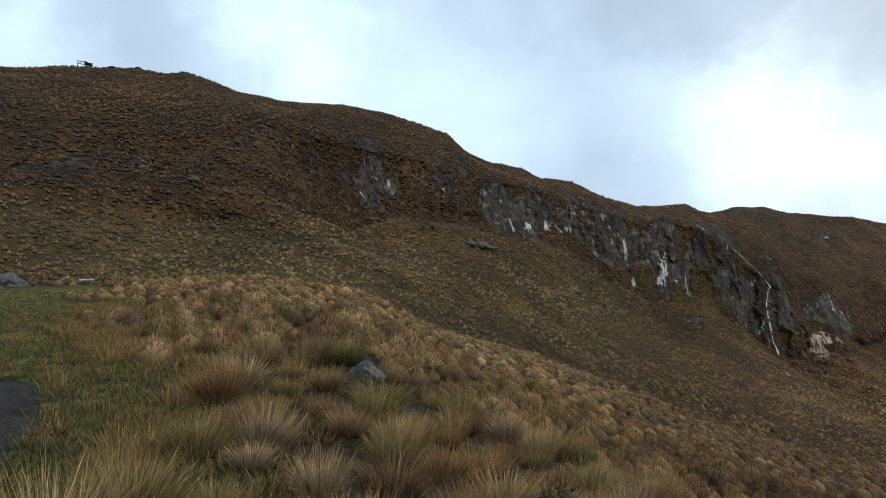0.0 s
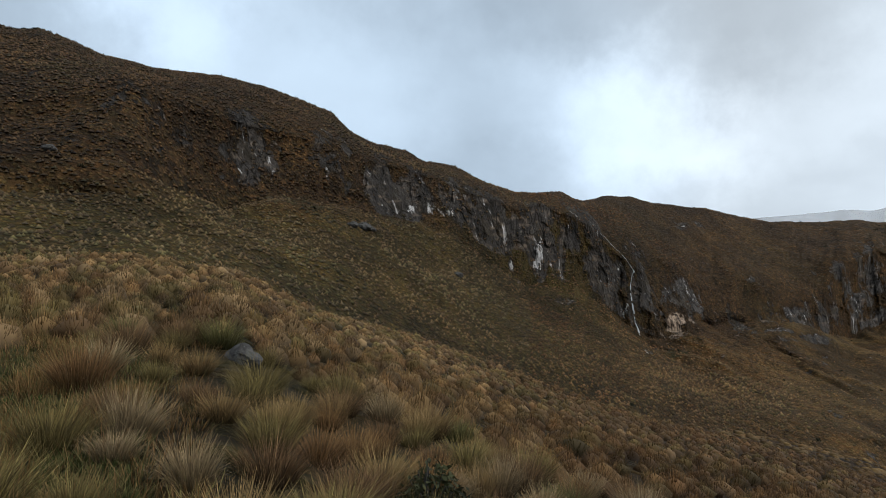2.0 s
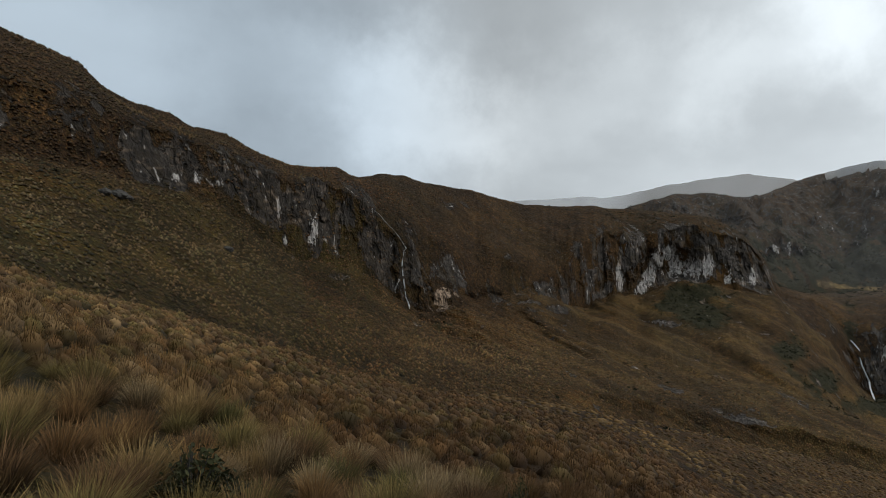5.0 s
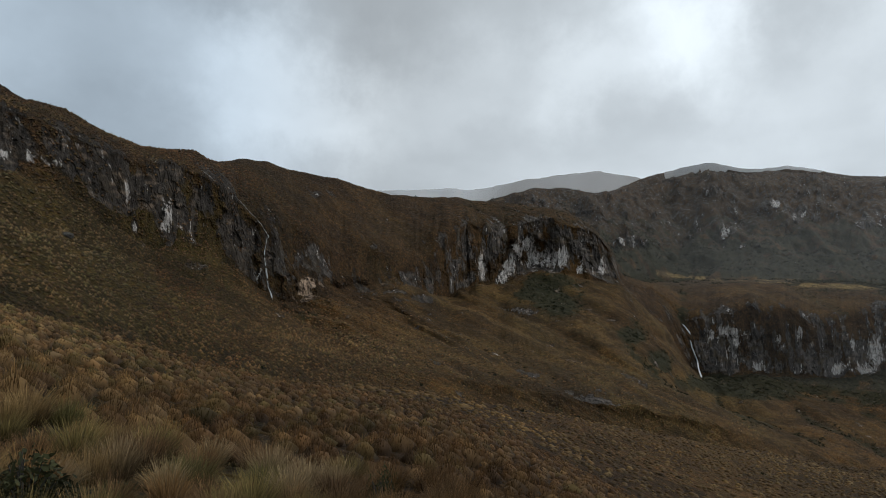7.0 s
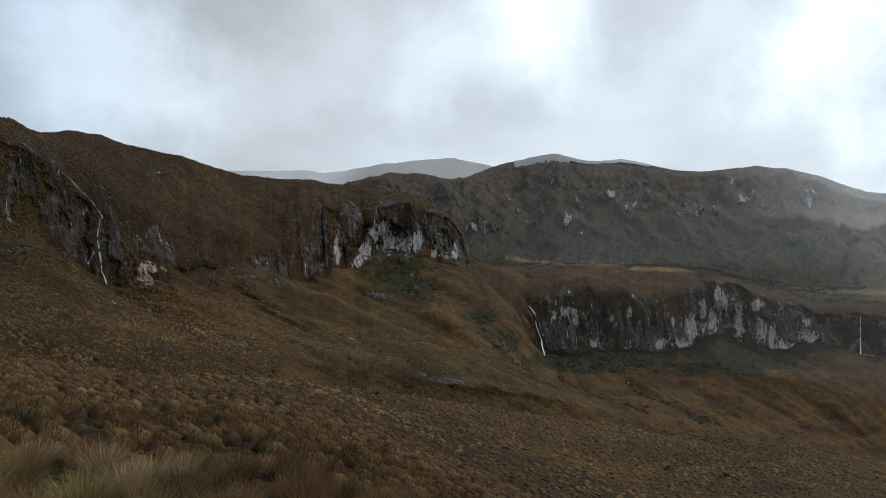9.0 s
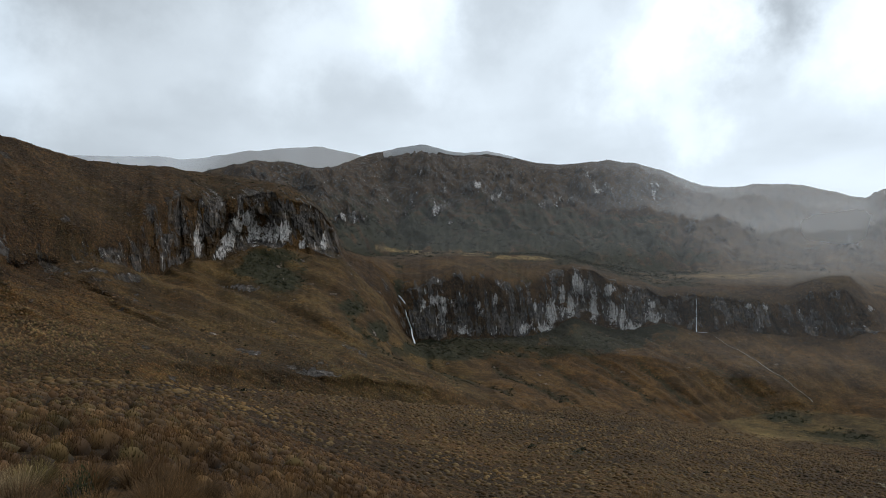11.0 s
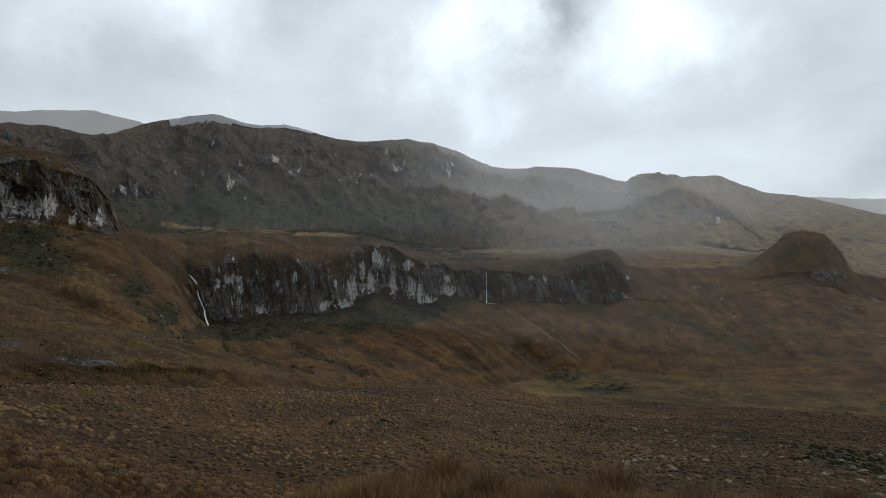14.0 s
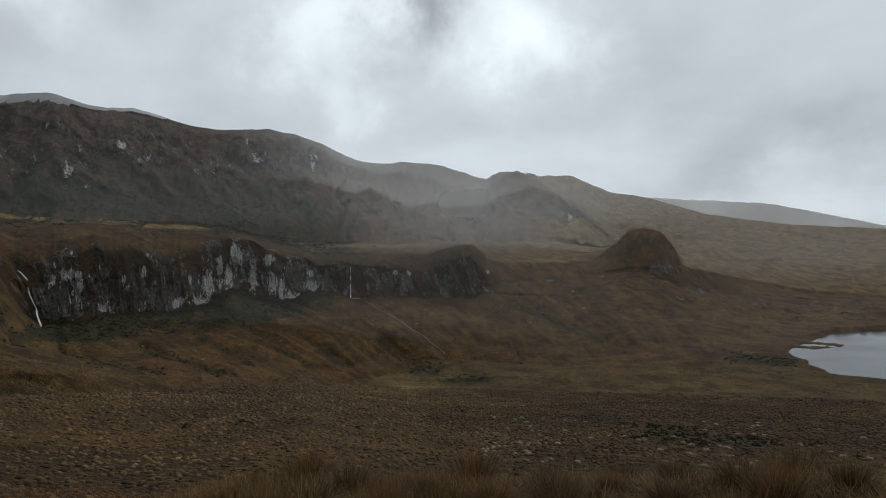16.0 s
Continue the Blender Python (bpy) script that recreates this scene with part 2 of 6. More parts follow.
    # lower hills before the far ridge
    ([(-60, 9), (0, 6), (40, 5.5), (47, 6.6), (50.5, 7.2), (56, 6.6), (60, 5.8), (66, 5.9), (73, 5.2), (80, 4.2), (86, 3.6), (92, 2.7), (97.5, 2.2), (101, 3.1),
      (103.5, 3.2), (106, 2.3), (108.5, 0.6), (109.8, -0.3), (113, 0.0), (117, -0.4), (124, -1), (130, -1.1), (150, -1), (200, 2)],
     [(-60, 500), (0, 500), (40, 800), (50, 950), (57, 1050), (62, 1280), (75, 1330), (86, 1400), (97, 1400), (104, 1450), (109, 1550), (118, 1700), (130, 2000),
      (150, 2000), (200, 1400)]),
    # far ridge
    (FAR_RIDGE,
     [(-60, 900), (0, 900), (40, 1050), (50, 1150), (56, 1200), (60, 1600), (65, 1700), (80, 1800), (90, 2000), (100, 2200), (110, 2400), (120, 2650), (130, 2900),
      (150, 2900), (200, 2200)]),
    # dip behind it
    ([(-60, 8), (40, 6), (50, 7.2), (60, 7.5), (75, 7), (85, 6), (95, 4.3), (105, 3.4), (112, 2), (118, 0.8), (130, -0.3), (150, 0), (200, 2)],
     [(-60, 1500), (40, 2000), (60, 2200), (80, 2400), (100, 2900), (130, 3300), (200, 2900)]),
    # mountains in the cloud
    ([(-60, 7), (20, 8), (36.2, 8.9), (41.3, 9.2), (43, 9.3), (45, 9.0), (46.1, 9.3), (48, 9.7), (50.5, 10.2), (53, 10.5), (55.9, 10.75), (59.4, 9.9),
      (62, 8), (70, 7), (85, 6.5), (90, 5.5), (105, 4), (113.3, 3.35), (115.5, 3.25), (121.8, 2.9), (125.3, 2.05), (129.8, 0.85), (140, 1.5), (200, 3)],
     [(-180, 3700), (0, 3700), (60, 3600), (120, 3900)]),
    ([(-180, -1.5), (0, 0), (90, -1)], [(-180, 4900), (0, 4900)]),
]
ROWS = [80, 8, 30, 16, 42, 60, 34, 12, 46, 40, 6, 12, 4]
BEND = [1, 1, 1, 1, 1.25, 1, 0.8, 1, 1.1, 0.9, 1, 1, 1]

AZ = np.concatenate([np.arange(-180, -40, 2.5), np.arange(-40, -12, 0.2), np.arange(-12, 102, 0.125), np.arange(102, 135, 0.18), np.arange(135, 180, 2.0)])
NC = len(AZ)
el_l = [np.interp(AZ, GRID, line(e, 0.12 if k in (6, 9) else 0.25)) for k, (e, r) in enumerate(LINES)]
jag = step(AZ, 10, 20) * step(101 - AZ, 0, 2)
el_l[5] = el_l[5] + jag * (0.42 * fbm(AZ / 1.5, AZ * 0, 4, 4, 0.65) - 0.1)
r_l = [np.interp(AZ, GRID, line(r, 1.0)) for e, r in LINES]
z_l = [EYE + r * np.tan(np.radians(e)) for e, r in zip(el_l, r_l)]
rr, zz, seg, uu = [], [], [], []
start = 0.35
BREAK = 5.5 * step(AZ, 38, 72) * step(200 - AZ, 20, 50)  # the near slope breaks away downhill
for k, nrow in enumerate(ROWS):
    for i in range(nrow + (1 if k == len(ROWS) - 1 else 0)):
        u = i / nrow
        if k == 0:
            r = start * (r_l[0] / start) ** u
            z = z_l[0] * r / r_l[0]
            z = z - BREAK * np.clip((r - 4.2) / 42, 0, 1) ** 0.9 * (1 - step(r, 60, r_l[0])) + np.interp(AZ, [56, 66, 75, 110, 128, 140, 160], [0, 0.62, 0.86, 1.10, 1.27, 1.27, 0]) * np.exp(-((r - 5.6) / 2.1) ** 2)
        else:
            r = r_l[k - 1] + (r_l[k] - r_l[k - 1]) * u
            z = z_l[k - 1] + (z_l[k] - z_l[k - 1]) * u ** (BEND[k] if k != 6 else np.interp(AZ, [57, 61, 84, 100], [0.8, 0.55, 0.55, 0.8]))
        rr.append(r), zz.append(z), seg.append(k), uu.append(u)
RR, ZZ = np.array(rr), np.array(zz)
SEG, UU = np.array(seg)[:, None], np.array(uu)[:, None]
NR = len(RR)
# round off creases between neighbouring rows, cliffs left sharp
for _ in range(6):
    m = ZZ.copy()
    m[1:-1] = 0.5 * ZZ[1:-1] + 0.25 * (ZZ[:-2] + ZZ[2:])
    keep = (SEG == 5) | (SEG == 0) | ((SEG == 6) & (UU < 0.1)) | ((SEG == 4) & (UU > 0.93)) | (((SEG == 7) | (SEG == 10)) & (UU == 0))
    ZZ = np.where(keep, ZZ, m)
soft_side = AZ[None, :] > 100.5
for _ in range(60):
    m = ZZ.copy()
    m[1:-1] = 0.5 * ZZ[1:-1] + 0.25 * (ZZ[:-2] + ZZ[2:])
    ZZ = np.where(soft_side & (SEG > 2) & (SEG < 10) & ~((SEG == 7) & (UU == 0) & (AZ[None, :] < 117)), m, ZZ)
AA = np.broadcast_to(AZ, RR.shape)
SN, CS = np.sin(np.radians(AA)), np.cos(np.radians(AA))
EL0 = np.degrees(np.arctan2(ZZ - EYE, RR))
# relief: spurs and rills down the slopes, hummocks
away = np.minimum(np.abs(np.where((SEG == 7) | (SEG == 6), np.where(SEG == 6, 1 - UU, UU), 1)),
                  np.where(SEG == 9, 1 - UU, np.where(SEG == 10, UU, np.where(SEG == 0, 1 - UU * 0.98, 1))))
away = step(away, 0.0, 0.35)
X0, Y0 = RR * SN, RR * CS
hill = step(RR, 60, 240) * away
flat = 1 - ((SEG == 2) & (AA > 123)) * 0.85 - ((SEG == 2) & (AA > 88) & (AA <= 123)) * 0.4 - ((SEG == 1) & (AA > 85)) * 0.85
bend = fbm(X0 / 110, Y0 / 110, 5, 3)
lean = np.interp(AA, [24, 34, 70, 96, 112, 125], [0, 2.4, 2.2, 1.7, 0.9, 0.4]) * (SEG > 1) * (SEG < 8)
rill = 1 - np.abs(fbm((AA + lean * EL0) / 2.5 + bend * 0.8, np.log(np.maximum(RR, 1)) * 1.6, 11, 4)) * 2
rill2 = 1 - np.abs(fbm((AA + lean * EL0) / 0.75 + bend * 0.6, np.log(np.maximum(RR, 1)) * 5, 12, 3)) * 2
rough = np.interp(AA, [-40, 15, 30, 45, 62, 70, 90, 103, 130], [0.45, 0.55, 0.8, 0.5, 0.45, 0.3, 0.3, 0.22, 0.35])
rough = rough * np.where(SEG == 6, 0.18, 1) * np.where(SEG == 7, 0.25, 1) * (1 - 0.7 * np.exp(-((AA - 101) / 7) ** 2))
rough = np.where(SEG >= 8, np.where(SEG >= 10, 0.1, 0.7) * step(AA, 40, 48) * np.interp(AA, [85, 100, 115], [1, 0.8, 0.45]), rough)
ZZ = ZZ + hill * flat * rough * (SEG != 5) * (rill * RR * 0.0130 + rill2 * RR * 0.0032 + fbm(X0 / 75, Y0 / 75, 21, 5, 0.55) * RR * 0.0095 * np.interp(AA, [34, 40, 60, 66], [1, 0.45, 0.45, 1]))
ZZ = ZZ + flat * np.clip(RR / 90, 0.12, 1.0) * fbm(X0 / 9, Y0 / 9, 31, 3) * 0.45 * np.where(SEG == 5, 0, 1) * np.where(SEG == 0, 0.7, away)
ZZ = ZZ + fbm(X0 / (RR * 0.012 + 0.5), Y0 / (RR * 0.012 + 0.5), 41, 2) * np.clip(RR * 0.0009, 0.03, 1.4) * flat * np.where(SEG == 0, 0.5, 1)
ZZ = ZZ + (SEG == 11) * (UU > 0.5) * 14 * np.abs(fbm(AA / 1.6, UU * 3, 35, 4)) * step(AA, 100, 112) * np.sin(np.pi * UU)
ZZ = np.where((RR > 330) & (RR < 1000) & (AA > 86) & (AA < 176) & ((SEG != 2) | (AA < 123)), np.maximum(ZZ, -97.0 + 0.6 * fbm(X0 / 20, Y0 / 20, 33, 3)), ZZ)
# spurs and gullies: a line down the slope, how far it stands out (or is cut in) in metres, its soft breadth above and below in degrees
SPURS = [
    ([(37.9, -6.1), (42.5, -7.3), (48.3, -8.0), (54.1, -8.6), (57.6, -9.3), (61, -10.0), (65.8, -10.4), (69, -11.5)], 9, 2.2, 0.75),
    ([(40.6, -3.7), (46.3, -4.9), (51.2, -5.9), (56.1, -7.4), (61, -8.8), (65.8, -10.3), (70.5, -11.8)], 13, 1.6, 1.0),
    ([(52.5, -2.4), (55.3, -3.9), (58.5, -5.8), (63.4, -7.8), (68.2, -9.5), (72.7, -11.5), (75.4, -12.7)], 22, 2.4, 0.9),
    ([(61.2, -0.6), (62.2, -3.5), (64.4, -6.2), (68.2, -8.2), (72.8, -10.4), (76.2, -12.7)], 13, 1.0, 0.7),
    ([(55.5, -1.7), (58, -4.3), (60.5, -6.6), (63.9, -8.2), (68, -9.9), (72.5, -11.8)], -14, 0.8, 0.8),
    ([(62.4, -2.2), (63.6, -5.2), (65.6, -7.9), (69.6, -10.0), (74.9, -12.4)], -10, 0.6, 0.6),
    ([(66.3, -7.6), (69.4, -9.7), (73, -11.4), (77.3, -12.4)], 7, 1.2, 0.7),
    ([(69.2, -7.2), (72.4, -9.4), (76.2, -11.4), (79.5, -12.4)], -4, 0.6, 0.6),
    ([(71.7, -7.5), (74.5, -9.5), (78.3, -11.5), (81.7, -12.6)], 7, 1.2, 0.7),
    ([(75.9, -7.9), (79.8, -10.2), (82.7, -12.2)], 6.5, 1.2, 0.7),
    ([(73.8, -7.4), (77.2, -9.8), (80.8, -12.0)], -4, 0.5, 0.5),
    ([(78, -7.2), (82, -9.8), (85.4, -12.2)], -4, 0.5, 0.5),
    ([(79.8, -7.4), (83.7, -9.8), (87.6, -12.2)], 6.5, 1.3, 0.7),
    ([(83, -7.0), (86.7, -9.8), (89.1, -11.8)], 5, 1.4, 0.7),
    ([(82, -7.6), (85.4, -9.9), (88.2, -11.9)], -3.5, 0.5, 0.5),
    ([(87.9, -6.2), (90.7, -7.9), (92.6, -9.2), (94.6, -10.4), (96, -11.4)], 5, 1.0, 0.7),
    ([(91, -6.0), (95, -7.6), (99, -9.0), (104, -10.2)], 5, 1.5, 1.0),
    ([(99, -5.2), (103, -6.6), (107, -8.0), (112, -9.6)], -8, 1.2, 1.2),
    ([(24.8, 7.9), (28, 4.7), (30, 2.4), (32.6, -0.8), (34.3, -3.6), (37, -6.4)], 9, 1.4, 1.0),
    ([(27.9, 6.6), (32.5, 3.7), (36.9, 0.1), (41.5, -3.7), (46.3, -6.1)], 12, 1.5, 1.0),
    ([(30.3, 6.3), (33.7, 3.0), (37.8, -1.2), (40.6, -3.9), (44, -6)], -9, 0.9, 0.9),
    ([(33.7, 6.1), (37.7, 2.5), (42.4, -1.8), (47.2, -3.7), (52.1, -5.1)], 13, 1.6, 1.0),
    ([(38, 5.2), (41.4, 1.6), (44.2, -1.4), (48.6, -3.4)], -8, 0.9, 0.9),
    ([(40.5, 6.2), (43, 3.0), (45.5, -0.6)], 8, 1.2, 0.9),
    ([(28.4, -1.6), (30.2, -3.2), (33.2, -5.4), (36, -7.4)], -6, 0.6, 0.6),
    ([(-12, 12.6), (-5.8, 10.6), (0.1, 8.4), (4.1, 6.4), (9.1, 4.0), (12.2, 1.4), (15.2, -0.4)], 4.5, 2.0, 1.2),
    ([(-22, 10.4), (-13, 8.6), (-6, 6.4), (2, 4.0), (9, 1.2)], 3.5, 2.2, 1.2),
]
on_slope = (SEG >= 2) & (SEG <= 7) & (SEG != 5)
edge = np.where(SEG == 4, step(1 - UU, 0.0, 0.12), 1) * np.where(SEG == 6, step(UU, 0.0, 0.3) * step(1 - UU, 0.05, 0.4), 1) * np.where(SEG == 7, 0.0, 1) * np.where(SEG == 2, step(UU, 0.1, 0.5), 1)
shove = np.zeros_like(RR)
hollow = np.zeros_like(RR)
for pts, out, above, below in SPURS:
    cols = np.nonzero((AZ > min(p[0] for p in pts) - 5) & (AZ < max(p[0] for p in pts) + 5))[0]
    c0, c1 = cols[0], cols[-1] + 1
    pa, pe = AA[:, c0:c1], EL0[:, c0:c1] + 0.16 * fbm(AA[:, c0:c1] / 2.4, EL0[:, c0:c1] / 1.6, 37, 3)
    near, run = np.full(pa.shape, 99.0), 0.0
    along = np.zeros_like(pa)
    for (a0, e0), (a1, e1) in zip(pts[:-1], pts[1:]):
        dx, dy = a1 - a0, e1 - e0
        ln = math.hypot(dx, dy)
        f = np.clip(((pa - a0) * dx + (pe - e0) * dy) / ln ** 2, 0, 1)
        dist = np.hypot(pa - a0 - f * dx, pe - e0 - f * dy) * np.where(dx * (pe - e0) - dy * (pa - a0) > 0, 1, -1)
        nearer = np.abs(dist) < np.abs(near)
        near, along = np.where(nearer, dist, near), np.where(nearer, run + f * ln, along)
        run += ln
    q = np.where(near > 0, near / above, -near / below)
    shape = np.exp(0.35 - np.sqrt(q * q + 0.1225)) * step(along, -0.05 * run, 0.22 * run) * step(run - along, -0.02 * run, 0.2 * run)
    shove[:, c0:c1] += 1.1 * out * shape
    if out < 0:
        hollow[:, c0:c1] = np.maximum(hollow[:, c0:c1], shape)
shove = shove * on_slope * edge
el_now = np.arctan2(ZZ - EYE, RR)
RR = RR - shove
ZZ = EYE + RR * np.tan(el_now)
# the far side of the spur falls away
ZZ = ZZ - (SEG == 4) * 15 * np.exp(-((AA - 66) / 5.0) ** 2 - ((UU - 0.28) / 0.22) ** 2)
# lake bed
inner = (AA - 123.9 + 0.7 * fbm(X0 / 40, Y0 / 40, 76, 3)) * step(190 - AA, 20, 40) - 2.6 * np.abs(2 * UU - 1) ** 3
lake_in = (SEG == 2) * step(inner, 0.0, 1.0)
spit = 3.9 * step(fbm(np.radians(AA) * RR / 60, RR / 14, 77, 3), 0.0, 0.15) * step(UU, 0.45, 0.55) * step(129.3 - AA, 0, 2.5)
ZZ = np.where((SEG == 2) & (AA > 123) & (AA < 172), -97.4 - 4 * lake_in + np.minimum(spit, 3.9) * lake_in + 0.3 * (1 - lake_in), ZZ)
# cliffs: ribs, buttresses, ledges and hollows
wall = (SEG == 5) * np.sin(np.pi * np.clip(UU, 0, 1)) ** 0.5
arc = np.radians(AA) * RR
ribs = fbm(arc / 14, ZZ / 70, 51, 3) * 4.5 + (1 - np.abs(fbm(arc / 5.5, ZZ / 45, 52, 3))) * 2.6 + fbm(arc / 9, ZZ / 6, 53, 3) * 1.0
size = np.interp(AA, [-40, -10, 20, 28, 34, 42, 44, 57, 58.5, 62, 63.5, 99, 101, 130], [0.25, 0.35, 0.5, 0.7, 0.5, 0.5, 0.9, 0.9, 0.1, 0.15, 1.0, 0.7, 0.0, 0.0])
# overhung hollows under the pale walls: azimuth, half width, depth
for a0, w0, dep in ((50.6, 1.9, 16), (30.6, 1.0, 9), (78.5, 3.0, 12), (67.5, 1.6, 5)):
    ribs = ribs + dep * np.exp(-((AA - a0) / w0) ** 2) * step(0.75 - UU, 0, 0.5) * np.maximum(wall, (SEG == 5) * 0.8)
RR = RR + ribs * wall * size


def band_of(x, a, b, c, d):
    return step(x, a, b) * (1 - step(x, c, d))


def blocks_of(along, z, wide, high, seed):
    """Broken rock: upright blocks, each standing out by its own amount, 0 to 1."""
    ix = np.floor(along / wide + 0.9 * fbm(z / (high * 1.3), along / (wide * 6), seed + 5, 2))
    iz = np.floor(z / high + 7 * hash2(ix, ix * 0, seed + 1) + 0.5 * fbm(along / wide, z / high, seed + 6, 2))
    return hash2(ix, iz, seed)


scale_c = np.clip(RR / 520, 0.3, 1.2)
crust = blocks_of(arc, ZZ, 9 * scale_c, 24 * scale_c, 54) * 3.6 + blocks_of(arc, ZZ, 3.6 * scale_c, 9 * scale_c, 55) * 1.9
ledge = fbm(arc / 30, ZZ / 8, 56, 3)
RR = RR - (crust - 2.4) * scale_c ** 0.5 * wall * np.clip(size * 1.25, 0, 1) + wall * size * 1.6 * step(ledge, 0.25, 0.6)
# crags on the high hill: azimuth, elevation, half widths, strength
CRAGS = [(63.1, 4.8, 1.1, 0.7, 1), (66, 4.5, 0.8, 0.8, 1), (58.3, 3.8, 2.2, 0.6, 1), (69.5, 6.1, 1.3, 0.6, 1), (71.1, 5.6, 1.2, 0.7, 1), (75.8, 4.7, 1.5, 0.6, 1), (77.8, 5.4, 1.2, 0.6, 1),
         (80.2, 6.2, 1.2, 0.6, 1), (73, 7.2, 5, 0.6, 0.7), (66, 7.6, 3, 0.6, 0.55), (84, 5.6, 1.8, 0.8, 0.7), (60.5, 6.3, 2.5, 0.8, 0.6), (87.5, 2.9, 1.2, 0.5, 0.8), (91.3, 2.9, 1.1, 0.45, 1), (98.3, 1.4, 2.2, 0.55, 0.9),
         (96.6, 2.5, 1.4, 0.4, 0.6), (106.5, 1.1, 1.2, 0.5, 1), (104.2, 2.3, 1.4, 0.4, 0.6), (52, 7.4, 3, 0.6, 0.5), (68, 3.4, 2.4, 0.5, 0.6), (82, 3.6, 2, 0.4, 0.5), (79, 7.4, 2, 0.5, 0.6)]
crag_zone = 0.42 * step(AA, 55, 60) * step(90 - AA, 0, 6) * np.exp(-((EL0 - 6.0 + 0.04 * (AA - 70)) / 1.9) ** 2) + 0 * RR
crag_spot = np.zeros_like(RR)
for a0, e0, wa, we, g in CRAGS:
    crag_spot = np.maximum(crag_spot, g * np.exp(-((AA - a0) / wa) ** 2 - ((EL0 - e0) / we) ** 2))
crag_zone = np.maximum(crag_zone, crag_spot) * ((SEG == 8) | (SEG == 9)) * away
crag_zone = step(crag_zone + 0.62 * fbm(AA / 0.42, EL0 / 0.75, 59, 4, 0.65), 0.62, 0.86) * ((SEG == 8) | (SEG == 9)) * step(AA, 46, 50) * step(116 - AA, 0, 4) * away
arc_f = np.radians(AA) * 1550
knobs = blocks_of(arc_f, ZZ, 16, 34, 58) * 20 + blocks_of(arc_f, ZZ, 7, 14, 60) * 10
RR = RR - crag_zone * knobs
# spurs and lumps of the high hill
high = ((SEG == 8) * step(UU, 0.1, 0.5) + (SEG == 9) * step(1 - UU, 0.06, 0.45)) * step(AA, 46, 50) * np.interp(AA, [88, 100, 115], [1, 0.8, 0.5])
bulge = 1 - 2 * np.abs(fbm((AA + 1.3 * EL0) / 4.2, EL0 / 5, 81, 4, 0.55))
RR = RR - high * (bulge * 30 + fbm(AA / 0.7, EL0 / 0.6, 82, 4, 0.6) * 9)
spur_e = np.interp(AA, [99, 101.5, 103.6, 106.8, 109.4, 110.6, 112], [4.9, 4.7, 4.1, 2.6, 0.7, -0.5, -1.4])
gap_e = EL0 - spur_e
RR = RR - ((SEG == 8) | (SEG == 9)) * away * step(AA, 99, 102.5) * step(112 - AA, 0, 1.5) * 170 * np.exp(-np.where(gap_e > 0, gap_e / 0.25, -gap_e / 1.8))
# broken shelves across it
band_at = EL0 / 1.1 + 1.3 * fbm(AA / 3.5, EL0 / 4, 57, 4, 0.6)
band_f = band_at - np.floor(band_at)
band_on = ((SEG == 8) & (UU > 0.3) | (SEG == 9)) * step(fbm(AA / 1.6, EL0 / 0.9, 58, 4, 0.6), 0.0, 0.4) * step(AA, 46, 50) * np.interp(AA, [88, 104, 112], [1, 0.8, 0.3]) * away
span = np.where(SEG == 8, (r_l[8] - r_l[7]) / np.maximum(el_l[8] - el_l[7], 1.5), (r_l[9] - r_l[8]) / np.maximum(el_l[9] - el_l[8], 1.5)) * 1.1
RR = RR + 0.4 * band_on * np.clip(span, 20, 120) * (np.clip(band_f / 0.7, 0, 1) - band_f)
# two domes stand farther back in the haze behind the high hill's crest
el_now = np.arctan2(ZZ - EYE, RR)
front = np.interp(AA, [61.5, 63, 64.8, 67.8, 69, 72.8], [9.25, 9.6, 9.8, 9.45, 9.55, 9.1]) + 0.05 * fbm(AA / 0.9, AA * 0, 86, 3)
back = ((SEG == 9) | (SEG == 10) & (UU < 0.4)) * step(np.degrees(el_now) - front, -0.03, 0.05) * step(AA, 60.8, 62) * step(73.4 - AA, 0, 0.8)
RR = RR + 850 * back
ZZ = EYE + RR * np.tan(el_now)
X, Y, Z = RR * SN, RR * CS, ZZ
EL = np.degrees(np.arctan2(Z - EYE, RR))

# ---------- what covers the land ----------
cover = np.interp(AA, [-40, -20, -12, -4, 0, 24, 26, 30, 32.6, 42, 44, 57, 58.5, 62, 63, 84, 87, 95, 98.5, 100.5, 130],
                  [0.10, 0.22, 0.60, 0.76, 0.76, 0.66, 0.68, 0.75, 0.32, 0.25, 0.66, 0.66, 0.2, 0.2, 0.66, 0.68, 0.56, 0.50, 0.42, 0.0, 0.0])
columns = fbm(arc / 5, Z / 60, 65, 3)
patch = fbm(arc / 18, Z / 14, 61, 4)
rock = (SEG == 5) * np.clip(cover + patch * 0.42, 0, 1.1) * step(UU + patch * 0.06, 0, 0.12) * np.where(AA < 25, step(UU + patch * 0.35 + columns * 0.2, 0.12, 0.5), 1) * step(1.22 - UU + columns * 0.6 - 0.30 * band_of(AA, 59, 62, 74, 80), 0, 0.4)
rock = np.maximum(rock, (SEG == 6) * np.clip(cover * 0.75 + columns * 0.35 - UU * np.interp(AA, [-8, 0, 24, 27, 40, 44, 58, 60, 73, 76, 82, 85], [2.4, 1.1, 1.1, 2.4, 2.2, 0.65, 0.65, 4.5, 4.5, 2.0, 2.0, 4.0]), 0, 0.8) * (AA < 100))
crag = fbm(arc / 26, Z / 70, 63, 5, 0.6)
rock = np.maximum(rock, crag_zone * (0.75 + 0.5 * crag))
rock = np.maximum(rock, ((SEG == 8) | (SEG == 9)) * 0.40 * step(AA, 46, 52) * step(96 - AA, 0, 12) * step(EL0, 3.0, 5.5))
